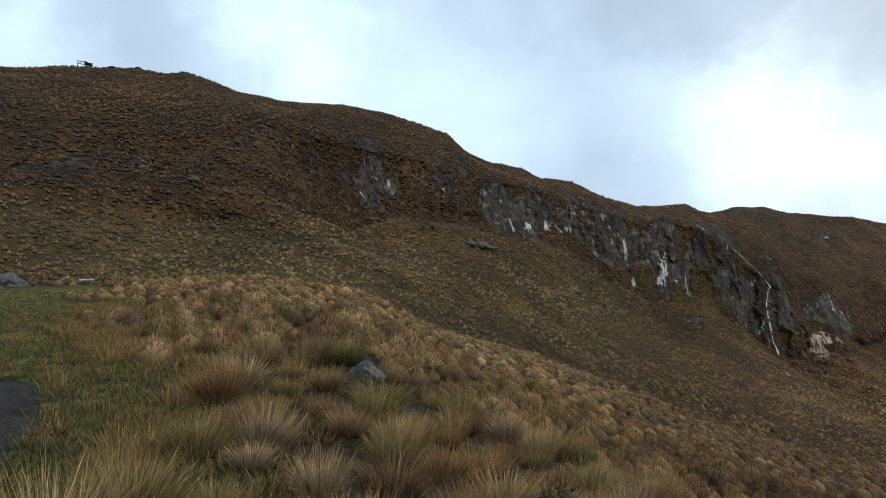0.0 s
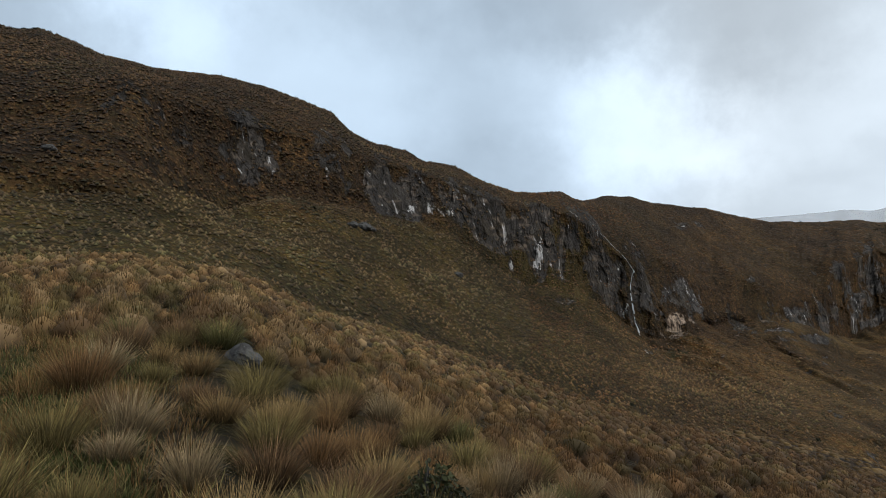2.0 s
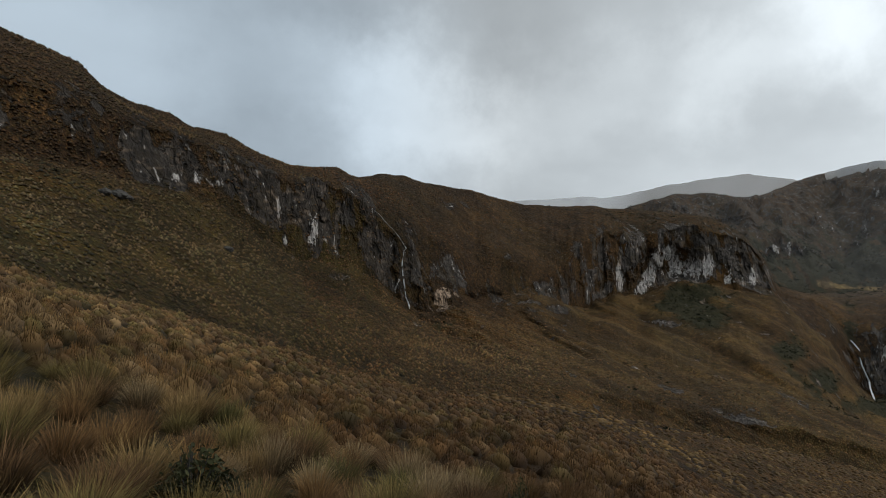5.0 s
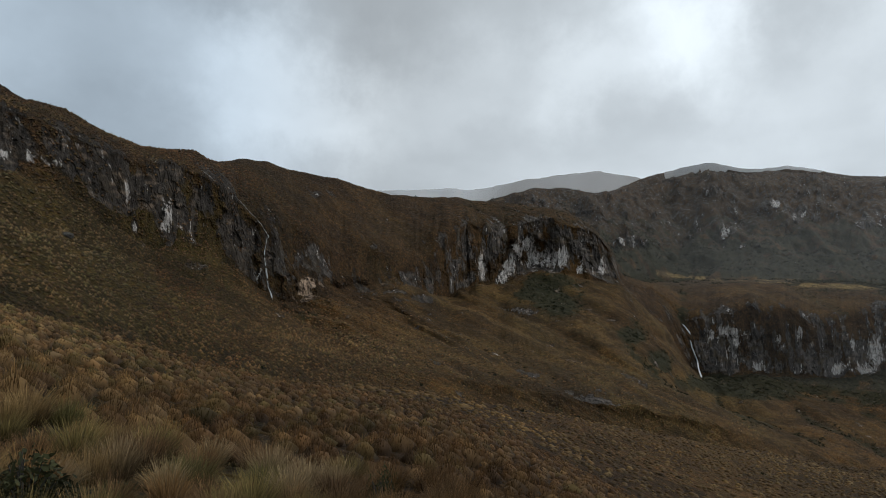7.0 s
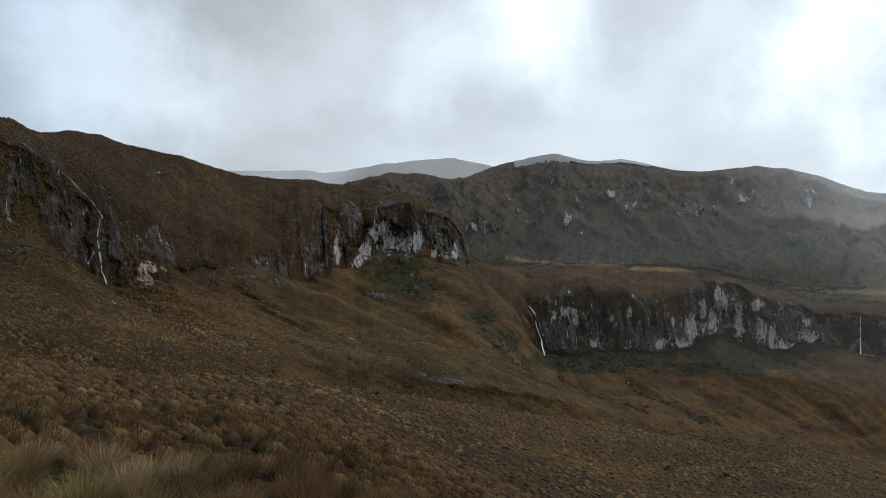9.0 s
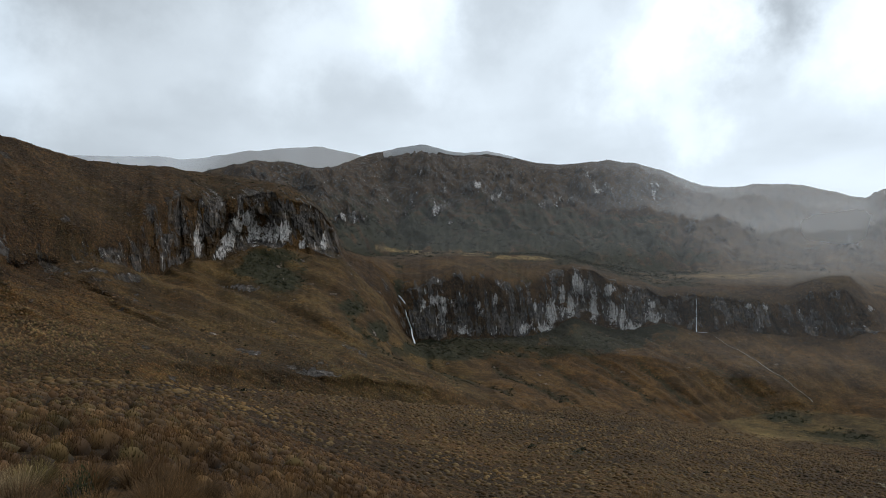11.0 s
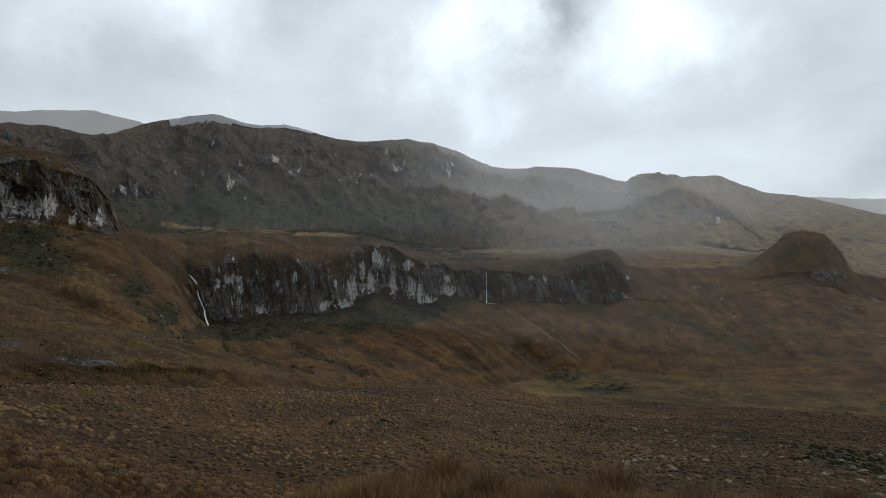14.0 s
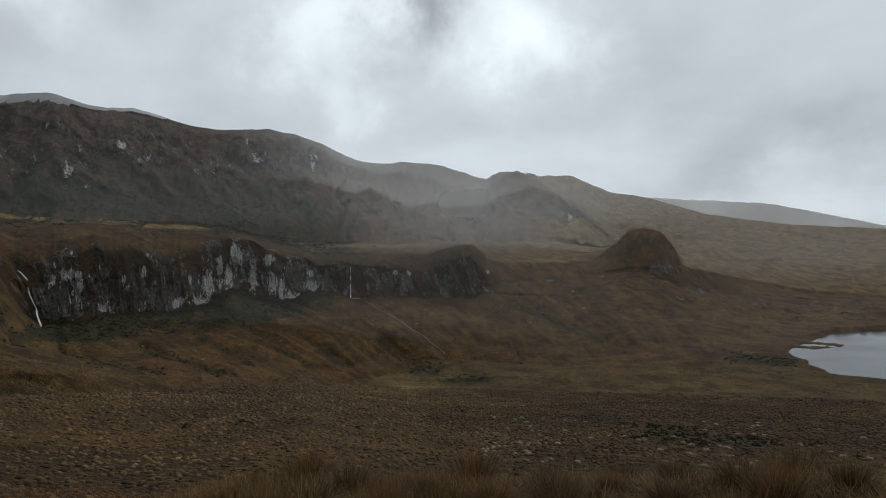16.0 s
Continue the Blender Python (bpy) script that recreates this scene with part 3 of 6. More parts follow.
rock = np.maximum(rock, ((SEG == 3) | (SEG == 4)) * step(fbm(arc / 22, Z / 5, 64, 3), 0.82, 0.95) * (AA > 28) * (AA < 60) * 0.8)
rock = np.maximum(rock, ((SEG == 2) & (UU < 0.5)) * step(fbm(arc / 10, Z / 3, 66, 3), 0.65, 0.85) * (AA > 40) * (AA < 70) * 0.7)
rock = np.maximum(rock, np.exp(-((AA - 114.2) / 1.7) ** 2 - ((EL + 2.9) / 0.55) ** 2) * 0.8 * (SEG > 3) * (SEG < 8))
rock = np.maximum(rock, np.exp(-((AA - 105.5) / 1.8) ** 2 - ((EL - 2.0) / 0.7) ** 2) * 0.75 * (SEG > 7))
# pale mineral streaks: azimuth, elevation, half widths
PALE = [(1.6, 10.2, 0.18, 0.25), (6.8, 12.1, 0.3, 0.7), (8.4, 9.3, 0.5, 0.4), (10.3, 9.1, 0.55, 0.5), (11.5, 9.0, 0.5, 0.35), (0.9, 11.8, 0.25, 0.7), (-3.9, 11.4, 0.3, 0.6), (4.0, 7.9, 0.7, 0.3),
        (-7.9, 9.0, 0.5, 0.4), (19.4, 5.5, 0.4, 1.2), (19.8, 6.2, 0.35, 0.8), (22.3, 4.9, 0.4, 0.6), (17.2, 4.6, 0.3, 0.6),
        (46.0, 1.9, 0.3, 1.1), (47.8, 1.0, 0.35, 0.7), (48.4, 2.0, 0.6, 0.8), (49.1, 3.2, 0.6, 0.8), (49.9, 3.9, 0.5, 0.7), (50.5, 2.9, 0.9, 0.7), (51.9, 2.8, 0.6, 0.7), (53.0, 3.0, 0.4, 0.9),
        (54.5, 1.9, 0.35, 0.5), (56.2, 1.9, 0.3, 0.5),
        (66.0, -3.1, 0.95, 0.45), (66.6, -3.9, 0.42, 1.15), (64.9, -3.4, 0.25, 0.5), (68.3, -5.8, 0.32, 0.32), (69.7, -3.5, 0.17, 0.35), (73.7, -5.5, 0.32, 0.4), (75.3, -5.4, 0.8, 0.4), (76.0, -4.0, 0.34, 1.15),
        (76.9, -2.8, 0.26, 1.45), (77.5, -3.5, 0.42, 0.8), (78.3, -1.7, 0.62, 0.95), (79.6, -3.5, 0.42, 1.35), (80.8, -2.1, 0.55, 0.55), (81.2, -4.1, 0.40, 1.1), (81.9, -4.5, 0.30, 0.8), (82.5, -5.2, 0.78, 0.35),
        (84.4, -4.4, 0.5, 0.48), (84.4, -3.4, 0.2, 0.25), (91.6, -3.3, 0.2, 0.24), (92.8, -3.4, 0.19, 0.31), (99.7, -3.1, 0.2, 0.35), (71.2, -3.0, 0.12, 0.5), (74.6, -3.6, 0.12, 0.5)]
pale = np.zeros_like(RR)
for a0, e0, wa, we in PALE:
    pale = np.maximum(pale, np.exp(-((AA - a0) / (1.25 * wa)) ** 2 - ((EL - e0) / (1.15 * we)) ** 2))
pale = pale * ((SEG == 5) | (SEG == 6)) * np.where(AA < 26, 0.6, 1)
pale = np.maximum(pale, crag_zone * step(fbm(arc_f / 9, Z / 40, 67, 3) + 0.5 * crag_spot, 0.45, 0.8) * 0.6)
ochre = ((SEG == 5) | (SEG == 4)) * np.clip(1.7 * np.exp(-((AA - 30.8) / 1.05) ** 2 - ((EL + 0.1 - 0.3 * (AA - 30.8)) / 1.0) ** 2) + 0.45 * fbm(AA / 0.5, EL / 0.3, 87, 3) - 0.15, 0, 1)
rock = np.maximum(rock, np.maximum(ochre, pale * (SEG == 5)))
# outcrops in the turf: azimuth, elevation, half widths
OUTCROPS = [(31.8, 8.0, 1.1, 0.4), (37.2, 6.0, 0.8, 0.35), (42.3, 4.6, 1.3, 0.9), (44.0, 2.2, 1.5, 0.9), (40.8, -0.9, 2.2, 0.35), (36.6, 3.6, 0.7, 0.35), (47, 5.2, 1.6, 0.8), (51, 5.9, 2.4, 0.6), (55, 4.6, 1.5, 0.9),
            (57, 2.4, 0.9, 1.0), (29, -2.4, 0.8, 0.5), (22, 1.6, 1.6, 0.4), (13, 2.6, 1.0, 0.35), (98.5, -4.9, 2.0, 0.35), (108.5, -2.1, 1.0, 0.25), (117.3, -4.6, 0.8, 0.25), (105, -4.0, 0.5, 0.15), (-19, 12.6, 1.6, 0.5), (-12.5, 12.7, 0.9, 0.5)]
for a0, e0, wa, we in OUTCROPS:
    rock = np.maximum(rock, 0.66 * np.exp(-((AA - a0) / wa) ** 2 - ((EL - e0) / we) ** 2) * (SEG > 1) * (SEG < 8))
slab = np.exp(-((AA - 31.4) / 2.0) ** 2 - ((EL - 2.2) / 1.9) ** 2) * (SEG > 3) * (SEG < 7)
rock = np.maximum(rock, 0.8 * slab)
# Wet rock at azimuth 28; everywhere else the mask only darkens the rock.
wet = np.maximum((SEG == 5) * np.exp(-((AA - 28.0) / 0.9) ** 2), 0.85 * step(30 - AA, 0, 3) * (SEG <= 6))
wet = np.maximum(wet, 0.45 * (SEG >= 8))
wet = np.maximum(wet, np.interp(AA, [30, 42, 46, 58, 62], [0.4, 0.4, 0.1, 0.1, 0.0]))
olive = step(34 - AA, 0, 14) * step(10 - EL + 1.5 * fbm(X / 30, Y / 30, 69, 3), 0, 3)
green = np.zeros_like(RR)
# evergreen scrub: azimuth, elevation, half widths, strength
SCRUB = [(68, 1.75, 11, 0.6, 1), (52, -0.4, 3.0, 1.9, 1), (50.6, -0.2, 1.7, 1.1, 1.4), (58.6, -3.4, 1.3, 1.3, 0.7), (60.9, -5.8, 1.4, 1.1, 0.75), (62.6, -1.4, 0.7, 1.6, 0.7), (75, -7.4, 9, 1.0, 0.5), (80, -6.3, 5.5, 0.85, 1.2), (67.5, -7.3, 5, 0.85, 1.2), (64, 2.6, 8, 1.6, 1), (72, 2.2, 7, 1.2, 1), (86, 0.6, 5, 1, 0.6), (78, 0.7, 5, 0.8, 0.9),
         (94, -11.7, 2.2, 0.6, 0.8), (98, -12.7, 4, 0.5, 0.6), (121.5, -9.9, 3, 0.5, 0.9), (54, 0.0, 1.5, 1, 0.8), (31, -2.6, 2.5, 0.9, 0.36), (78, -15.5, 0.9, 0.28, 0.9), (13, -3.2, 9, 0.5, 0.34), (-24, 7.5, 7, 2.2, 0.25), (118, -16.5, 12, 1.5, 0.5)]
for a0, e0, wa, we, s in SCRUB:
    green = np.maximum(green, s * np.exp(-((AA - a0) / wa) ** 2 - ((EL - e0) / we) ** 2))
green = np.maximum(green, (SEG == 8) * 0.75 * step(AA, 50, 58) * step(92 - AA, 0, 10) * (1 - 0.35 * UU) + (SEG == 9) * 0.3 * step(AA, 46, 50) * step(90 - AA, 0, 10))
green = np.maximum(green, ((SEG == 6) * step(UU, 0.45, 0.8) + (SEG == 7)) * 0.5 * step(AA, 66, 72) * step(92 - AA, 0, 6))
green = np.clip(green * (1.15 + fbm(X / 14, Y / 14, 71, 3) * 0.8), 0, 1) * (1 - rock * 0.7)
ragged = fbm(X / 1.6, Y / 1.6, 75, 3)
# Scrub colour along creases and hollows also paints in the gullies' shade.
crease = step(-rill, -0.05, 0.75) * (SEG > 1) * (SEG != 5) * (RR > 90) * (RR < 1500) * (AA > 24) * (AA < 118)
green = np.maximum(green, (SEG == 4) * step(UU + 0.12 * fbm(AA / 0.8, UU * 4, 72, 3), 0.68, 0.9) * 0.85 * step(AA, 62, 66) * step(88 - AA, 0, 3))
green = np.maximum(green, (SEG == 6) * 0.42 * step(AA, 42, 45) * step(59 - AA, 0, 2))
green = np.maximum(green, hollow ** 2 * on_slope * 0.58 * step(AA, 50, 56))
green = np.maximum(green, crease * 0.45 * np.interp(AA, [24, 40, 60, 95, 104], [0.5, 0.8, 1, 1, 0.4]))
east_side = step(AA, 99, 103)
heath = np.select([SEG == 0, SEG == 1, SEG == 5, SEG == 6, SEG == 7, SEG >= 8],
                  [0.6 * step(AA, 5, 28) - 0.25 * step(AA, 60, 90) + 0.55 * step(AA, 98, 110) + 0.2 * step(AA, 75, 95), 0.4, 0.9 - 0.4 * east_side, 0.6 + 0.35 * (AA < 58) + 0.15 * (AA > 58) - 0.35 * step(AA, 57, 60) * step(80 - AA, 0, 10) - 0.3 * east_side, 0.6 - 0.2 * east_side, 0.95 - 0.4 * east_side],
                  np.interp(AA, [-40, 3, 14, 24, 32, 45, 60, 66, 95, 106], [0.15, 0.2, 0.45, 0.70, 0.62, 0.40, 0.30, 0.26, 0.26, 0.42]) + (SEG == 4) * 0.05)
# Thinner heath lightens the crests, painting in the shading of the relief.
heath = heath - 0.4 * step(rill, 0.2, 0.8) * (SEG > 1) * (SEG < 5) * step(AA, 20, 30)
heath = heath + 0.3 * step(EL, 8, 12) * (AA < 30)
heath = np.clip(heath + 0.45 * fbm(X / 45, Y / 45, 79, 4) * (RR > 30), 0, 1)
# Ground darkened for soil and painted shade between tussocks, left hillside too.
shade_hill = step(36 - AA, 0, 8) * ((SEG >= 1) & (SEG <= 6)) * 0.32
gap_shade = (SEG == 0) * (1 - 0.9 * step(AA, 30, 60)) * (1 - 0.6 * step(RR, 36, 60)) + shade_hill + ((SEG == 1) | (SEG == 2)) * 0.15 * (AA < 60)
track = -3.55 - 0.50 * (Y - 4.4) - 0.035 * (Y - 4.4) ** 2 * (Y < 4.4)
offset = X - track
path = (SEG == 0) * step(0.95 * np.sqrt(np.clip((8.9 - Y) / 1.8, 0, 1)) - np.abs(offset) + ragged * 0.13, 0, 0.18) * step(8.6 - Y + ragged * 0.3, 0, 0.5) * step(Y, -16, -12)
lawn = (SEG == 0) * np.maximum(step(-AA + ragged * 5 + step(13 - RR, 0, 6) * 6.5, 23, 29) * step(38 - RR, 0, 8) * (Y > 4) * step(X + 26, 0, 6),
                               step(1.9 + ragged * 0.9 - np.abs(offset), 0, 0.8) * step(Y, -16, -10) * (Y < 9))
strip_e = np.interp(AA, [60, 62.5, 64.5, 68, 70.6, 73, 77], [1.65, 1.31, 1.12, 1.05, 0.72, 0.64, 0.5])
# Besides real dry grass, straw colour paints in the sunlit slope near 107.
straw = np.clip(1.6 * band_of(AA, 60, 61.5, 74, 78) * np.exp(-((EL - strip_e) / 0.17) ** 2) * step(fbm(X / 30, Y / 30, 81, 3), -0.45, 0.1) + np.exp(-((AA - 92) / 2.5) ** 2 - ((EL + 13.3) / 0.25) ** 2)
                + np.exp(-((AA - 107) / 2.2) ** 2 - ((EL - 0.8) / 1.4) ** 2) * 0.8 + 0.6 * np.exp(-((AA - 90) / 5) ** 2 - ((EL + 1.0) / 0.25) ** 2)
                + 0.45 * np.exp(-((AA - 93) / 5.0) ** 2 - ((EL + 12.3) / 0.9) ** 2) * step(fbm(X / 18, Y / 18, 83, 4), -0.1, 0.35)
                + 0.4 * np.exp(-((AA - 100.5) / 2.4) ** 2 - ((EL + 17.6) / 0.8) ** 2), 0, 1)
# Far land lightened in colour to stand in for haze and light.
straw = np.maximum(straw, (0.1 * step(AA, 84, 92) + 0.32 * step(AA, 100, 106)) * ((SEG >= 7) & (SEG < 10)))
green = green * (1 - 0.85 * np.clip(straw, 0, 1))
lush = 0.42 * band_of(AA, 34, 42, 66, 74) * ((SEG >= 2) & (SEG <= 4)) * np.clip(0.8 + 0.7 * fbm(X / 35, Y / 35, 85, 4), 0.2, 1.2)
meadow = np.clip(0.75 + 0.5 * fbm(X / 40, Y / 40, 84, 4), 0.35, 1) * np.clip(step(AA, 86, 92) * ((SEG == 1) * step(UU + 0.1 * ragged, 0.0, 0.2) + (SEG == 2) * step(0.12 - UU + 0.05 * ragged, 0, 0.1)), 0, 1)
meadow = np.maximum(meadow, lush * (1 - heath))


def put_faces(me, faces, width):
    nf = len(faces)
    me.loops.add(nf * width)
    me.polygons.add(nf)
    me.loops.foreach_set("vertex_index", np.ascontiguousarray(faces, dtype=np.int32).ravel())
    me.polygons.foreach_set("loop_start", np.arange(0, nf * width, width, dtype=np.int32))
    me.polygons.foreach_set("loop_total", np.full(nf, width, dtype=np.int32))


def mesh_from(name, verts, faces, colours=None, smooth=False):
    """A mesh from arrays; colours: name -> (count, 4) array of values for each vertex."""
    me = bpy.data.meshes.new(name)
    me.vertices.add(len(verts))
    me.vertices.foreach_set("co", np.ascontiguousarray(verts, dtype=np.float32).ravel())
    put_faces(me, faces, faces.shape[1])
    me.update(calc_edges=True)
    if smooth:
        me.polygons.foreach_set("use_smooth", np.ones(len(faces), dtype=bool))
    for key, val in (colours or {}).items():
        at = me.color_attributes.new(key, "FLOAT_COLOR", "POINT")
        at.data.foreach_set("color", np.ascontiguousarray(val, dtype=np.float32).ravel())
    me.validate()
    return me


# ---------- materials ----------
def land_material():
    m, n = material("paramo_ground")
    co = n.put("TexCoord").outputs["Object"]
    a, b = n.attr("mask_a"), n.attr("mask_b")
    sa, sb = n.put("SeparateXYZ", ins={0: a.outputs["Vector"]}), n.put("SeparateXYZ", ins={0: b.outputs["Vector"]})
    rock_in, pale_in, green_in, wet_dark_in = sa.outputs[0], sa.outputs[1], sa.outputs[2], a.outputs["Alpha"]
    lawn_in, path_in, straw_sun_in, ochre_in = sb.outputs[0], sb.outputs[1], sb.outputs[2], b.outputs["Alpha"]
    wide, mid, tuft, fine = n.noise(co, 0.018, 4), n.noise(co, 0.14, 4), n.noise(co, 1.15, 5, 0.65), n.noise(co, 6.0, 4, 0.7)
    far_t = n.noise(co, 0.38, 6, 0.72)
    col = n.mix(n.ramp(wide, 0.35, 0.65), (0.133, 0.079, 0.032), (0.098, 0.069, 0.031))
    col = n.mix(n.ramp(mid, 0.4, 0.68), col, (0.076, 0.052, 0.022))
    col = n.mix(n.ramp(tuft, 0.38, 0.7, 0, 0.6), col, (0.195, 0.121, 0.056))
    col = n.mix(n.ramp(far_t, 0.52, 0.34, 0, 0.6), col, (0.032, 0.023, 0.012))
    col = n.mix(n.ramp(fine, 0.55, 0.35, 0, 0.5), col, (0.035, 0.026, 0.012))
    mc = n.attr("mask_c")
    sc = n.put("SeparateXYZ", ins={0: mc.outputs["Vector"]})
    speck = n.noise(co, 0.8, 6, 0.8)
    dusk = n.mix(n.ramp(speck, 0.42, 0.60), (0.036, 0.024, 0.013), (0.114, 0.071, 0.034))
    dusk = n.mix(n.ramp(far_t, 0.54, 0.42, 0, 0.7), dusk, (0.020, 0.014, 0.008))
    dusk = n.mix(n.ramp(wide, 0.5, 0.7, 0, 0.4), dusk, (0.055, 0.045, 0.020))
    col = n.mix(n.math("MULTIPLY", sc.outputs[0], n.ramp(mid, 0.25, 0.5, 0.6, 1.0)), col, dusk)
    grassy = n.mix(n.ramp(far_t, 0.4, 0.62), (0.066, 0.057, 0.027), (0.142, 0.118, 0.057))
    col = n.mix(n.math("MULTIPLY", sc.outputs[1], 0.9), col, grassy)
    col = n.mix(n.math("MULTIPLY", straw_sun_in, n.ramp(mid, 0.3, 0.6, 0.4, 1.0)), col, (0.25, 0.205, 0.11))
    # Dark soil with the shade of the gaps painted in.
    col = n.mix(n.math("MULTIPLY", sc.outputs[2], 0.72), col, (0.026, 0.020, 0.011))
    lawn = n.mix(n.ramp(fine, 0.35, 0.65), (0.062, 0.066, 0.020), (0.135, 0.130, 0.045))
    lawn = n.mix(n.ramp(n.noise(co, 0.55, 5, 0.65), 0.42, 0.6, 0, 0.85), lawn, (0.12, 0.092, 0.042))
    col = n.mix(n.math("MULTIPLY", lawn_in, n.ramp(tuft, 0.3, 0.5, 0.7, 1.0)), col, lawn)
    # tussocks: lit crowns and shaded gaps painted in, each of its own colour
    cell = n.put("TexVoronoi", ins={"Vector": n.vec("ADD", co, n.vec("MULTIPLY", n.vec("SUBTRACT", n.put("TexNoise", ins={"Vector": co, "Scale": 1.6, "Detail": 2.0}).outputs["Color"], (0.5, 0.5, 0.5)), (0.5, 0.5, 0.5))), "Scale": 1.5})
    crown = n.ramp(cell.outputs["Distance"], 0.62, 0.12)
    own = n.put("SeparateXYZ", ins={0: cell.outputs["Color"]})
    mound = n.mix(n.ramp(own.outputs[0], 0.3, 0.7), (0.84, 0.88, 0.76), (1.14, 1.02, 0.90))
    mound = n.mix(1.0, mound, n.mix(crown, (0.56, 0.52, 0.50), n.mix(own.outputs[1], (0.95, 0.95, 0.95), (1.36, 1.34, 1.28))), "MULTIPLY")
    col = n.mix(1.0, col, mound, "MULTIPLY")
    col = n.mix(mc.outputs["Alpha"], col, n.mix(1.0, col, (0.94, 1.13, 0.92), "MULTIPLY"))
    col = n.mix(1.0, col, n.mix(n.ramp(n.noise(co, 0.05, 8, 0.68), 0.36, 0.64), (0.58, 0.58, 0.62), (1.34, 1.31, 1.22)), "MULTIPLY")
    soil = n.mix(fine, (0.012, 0.011, 0.011), (0.035, 0.031, 0.029))
    col = n.mix(n.ramp(n.math("ADD", path_in, n.math("MULTIPLY", n.math("SUBTRACT", fine, 0.5), 0.7)), 0.35, 0.65), col, soil)
    gr = n.noise(co, 0.45, 6, 0.7)
    scrub = n.mix(n.ramp(gr, 0.35, 0.65), (0.011, 0.013, 0.007), (0.030, 0.032, 0.015))
    col = n.mix(n.ramp(n.math("ADD", green_in, n.math("MULTIPLY", n.math("SUBTRACT", gr, 0.5), 1.2)), 0.4, 0.62, 0, 0.92), col, scrub)
    # rock: columns, ledges, lichen, streaks
    warp = n.vec("SUBTRACT", n.put("TexNoise", ins={"Vector": co, "Scale": 0.09, "Detail": 4.0}).outputs["Color"], (0.5, 0.5, 0.5))
    streak = n.noise(co, 0.2, 8, 0.75, stretch=(1, 1, 0.2), dist=0.3)
    blocks = n.noise(co, 0.55, 6, 0.75, stretch=(1, 1, 0.45))
    rk = n.mix(n.ramp(streak, 0.35, 0.68), (0.056, 0.050, 0.046), (0.190, 0.168, 0.152))
    rk = n.mix(n.ramp(blocks, 0.52, 0.40, 0, 0.8), rk, (0.012, 0.011, 0.010))
    rk = n.mix(n.ramp(n.noise(co, 0.16, 6, 0.7), 0.50, 0.60, 0, 0.75), rk, (0.085, 0.062, 0.034))
    vor = n.put("TexVoronoi", ins={"Vector": n.vec("MULTIPLY", n.vec("ADD", co, n.vec("MULTIPLY", warp, (4.0, 4.0, 4.0))), (1.0, 1.0, 0.13)), "Scale": 0.26})
    vor.feature = "DISTANCE_TO_EDGE"
    crack = n.math("MULTIPLY", n.ramp(vor.outputs["Distance"], 0.0, 0.06, 1.0, 0.0), n.ramp(n.noise(co, 0.2, 3), 0.4, 0.6, 0.15, 1.0))
    rk = n.mix(n.math("MULTIPLY", crack, 0.6), rk, (0.011, 0.010, 0.009))
    rk = n.mix(n.math("MULTIPLY", wet_dark_in, 0.85), rk, n.mix(n.ramp(streak, 0.35, 0.7), (0.010, 0.009, 0.008), (0.070, 0.058, 0.047)))
    chalk = n.mix(n.ramp(n.noise(co, 0.9, 5, 0.7, stretch=(1, 1, 0.2)), 0.35, 0.6), (0.28, 0.26, 0.245), (0.66, 0.63, 0.60))
    s2 = n.noise(co, 0.30, 9, 0.74, stretch=(1, 1, 0.13), dist=0.25)
    where = n.math("ADD", pale_in, n.math("ADD", n.math("MULTIPLY", n.math("SUBTRACT", s2, 0.5), 5.0), n.math("MULTIPLY", n.math("SUBTRACT", blocks, 0.5), 1.2)))
    where = n.math("SUBTRACT", where, n.ramp(n.noise(co, 0.55, 5, 0.7, stretch=(1, 1, 0.05)), 0.52, 0.62, 0, 0.9))
    where = n.math("ADD", where, n.math("MULTIPLY", pale_in, 0.35))
    rk = n.mix(n.math("MULTIPLY", n.ramp(where, 0.50, 0.60), n.math("SUBTRACT", 1.0, n.math("MULTIPLY", crack, 0.6))), rk, chalk)
    warm = n.mix(n.ramp(s2, 0.38, 0.52), (0.05, 0.034, 0.024), (0.52, 0.38, 0.27))
    rk = n.mix(n.math("MULTIPLY", n.math("MULTIPLY", ochre_in, n.ramp(blocks, 0.32, 0.44)), n.math("SUBTRACT", 1.0, n.math("MULTIPLY", crack, 0.8))), rk, warm)
    ragged = n.noise(co, 0.11, 9, 0.72, stretch=(1, 1, 0.6), dist=0.4)
    rmask = n.ramp(n.math("ADD", rock_in, n.math("MULTIPLY", n.math("SUBTRACT", ragged, 0.5), 3.2)), 0.42, 0.60)
    col = n.mix(rmask, col, rk)
    gh = n.math("ADD", n.math("ADD", n.math("MULTIPLY", tuft, 0.4), n.math("MULTIPLY", crown, 0.45)), n.math("ADD", n.math("MULTIPLY", far_t, 1.2), n.math("MULTIPLY", fine, 0.12)))
    rh = n.math("SUBTRACT", n.math("ADD", n.math("MULTIPLY", blocks, 3.0), n.math("MULTIPLY", streak, 2.5)), n.math("MULTIPLY", crack, 2.0))
    hm = n.math("ADD", gh, n.math("MULTIPLY", rmask, n.math("SUBTRACT", rh, gh)))
    col = n.mix(1.0, col, n.mix(rmask, (1.06, 1.0, 0.92), (0.95, 0.95, 0.95)), "MULTIPLY")
    bs = n.put("BsdfPrincipled", ins={"Base Color": col, "Roughness": 0.92, "Specular IOR Level": 0.12, "Normal": n.bump(hm, 0.9, 0.9)})
    n.out(bs.outputs[0])
    return m


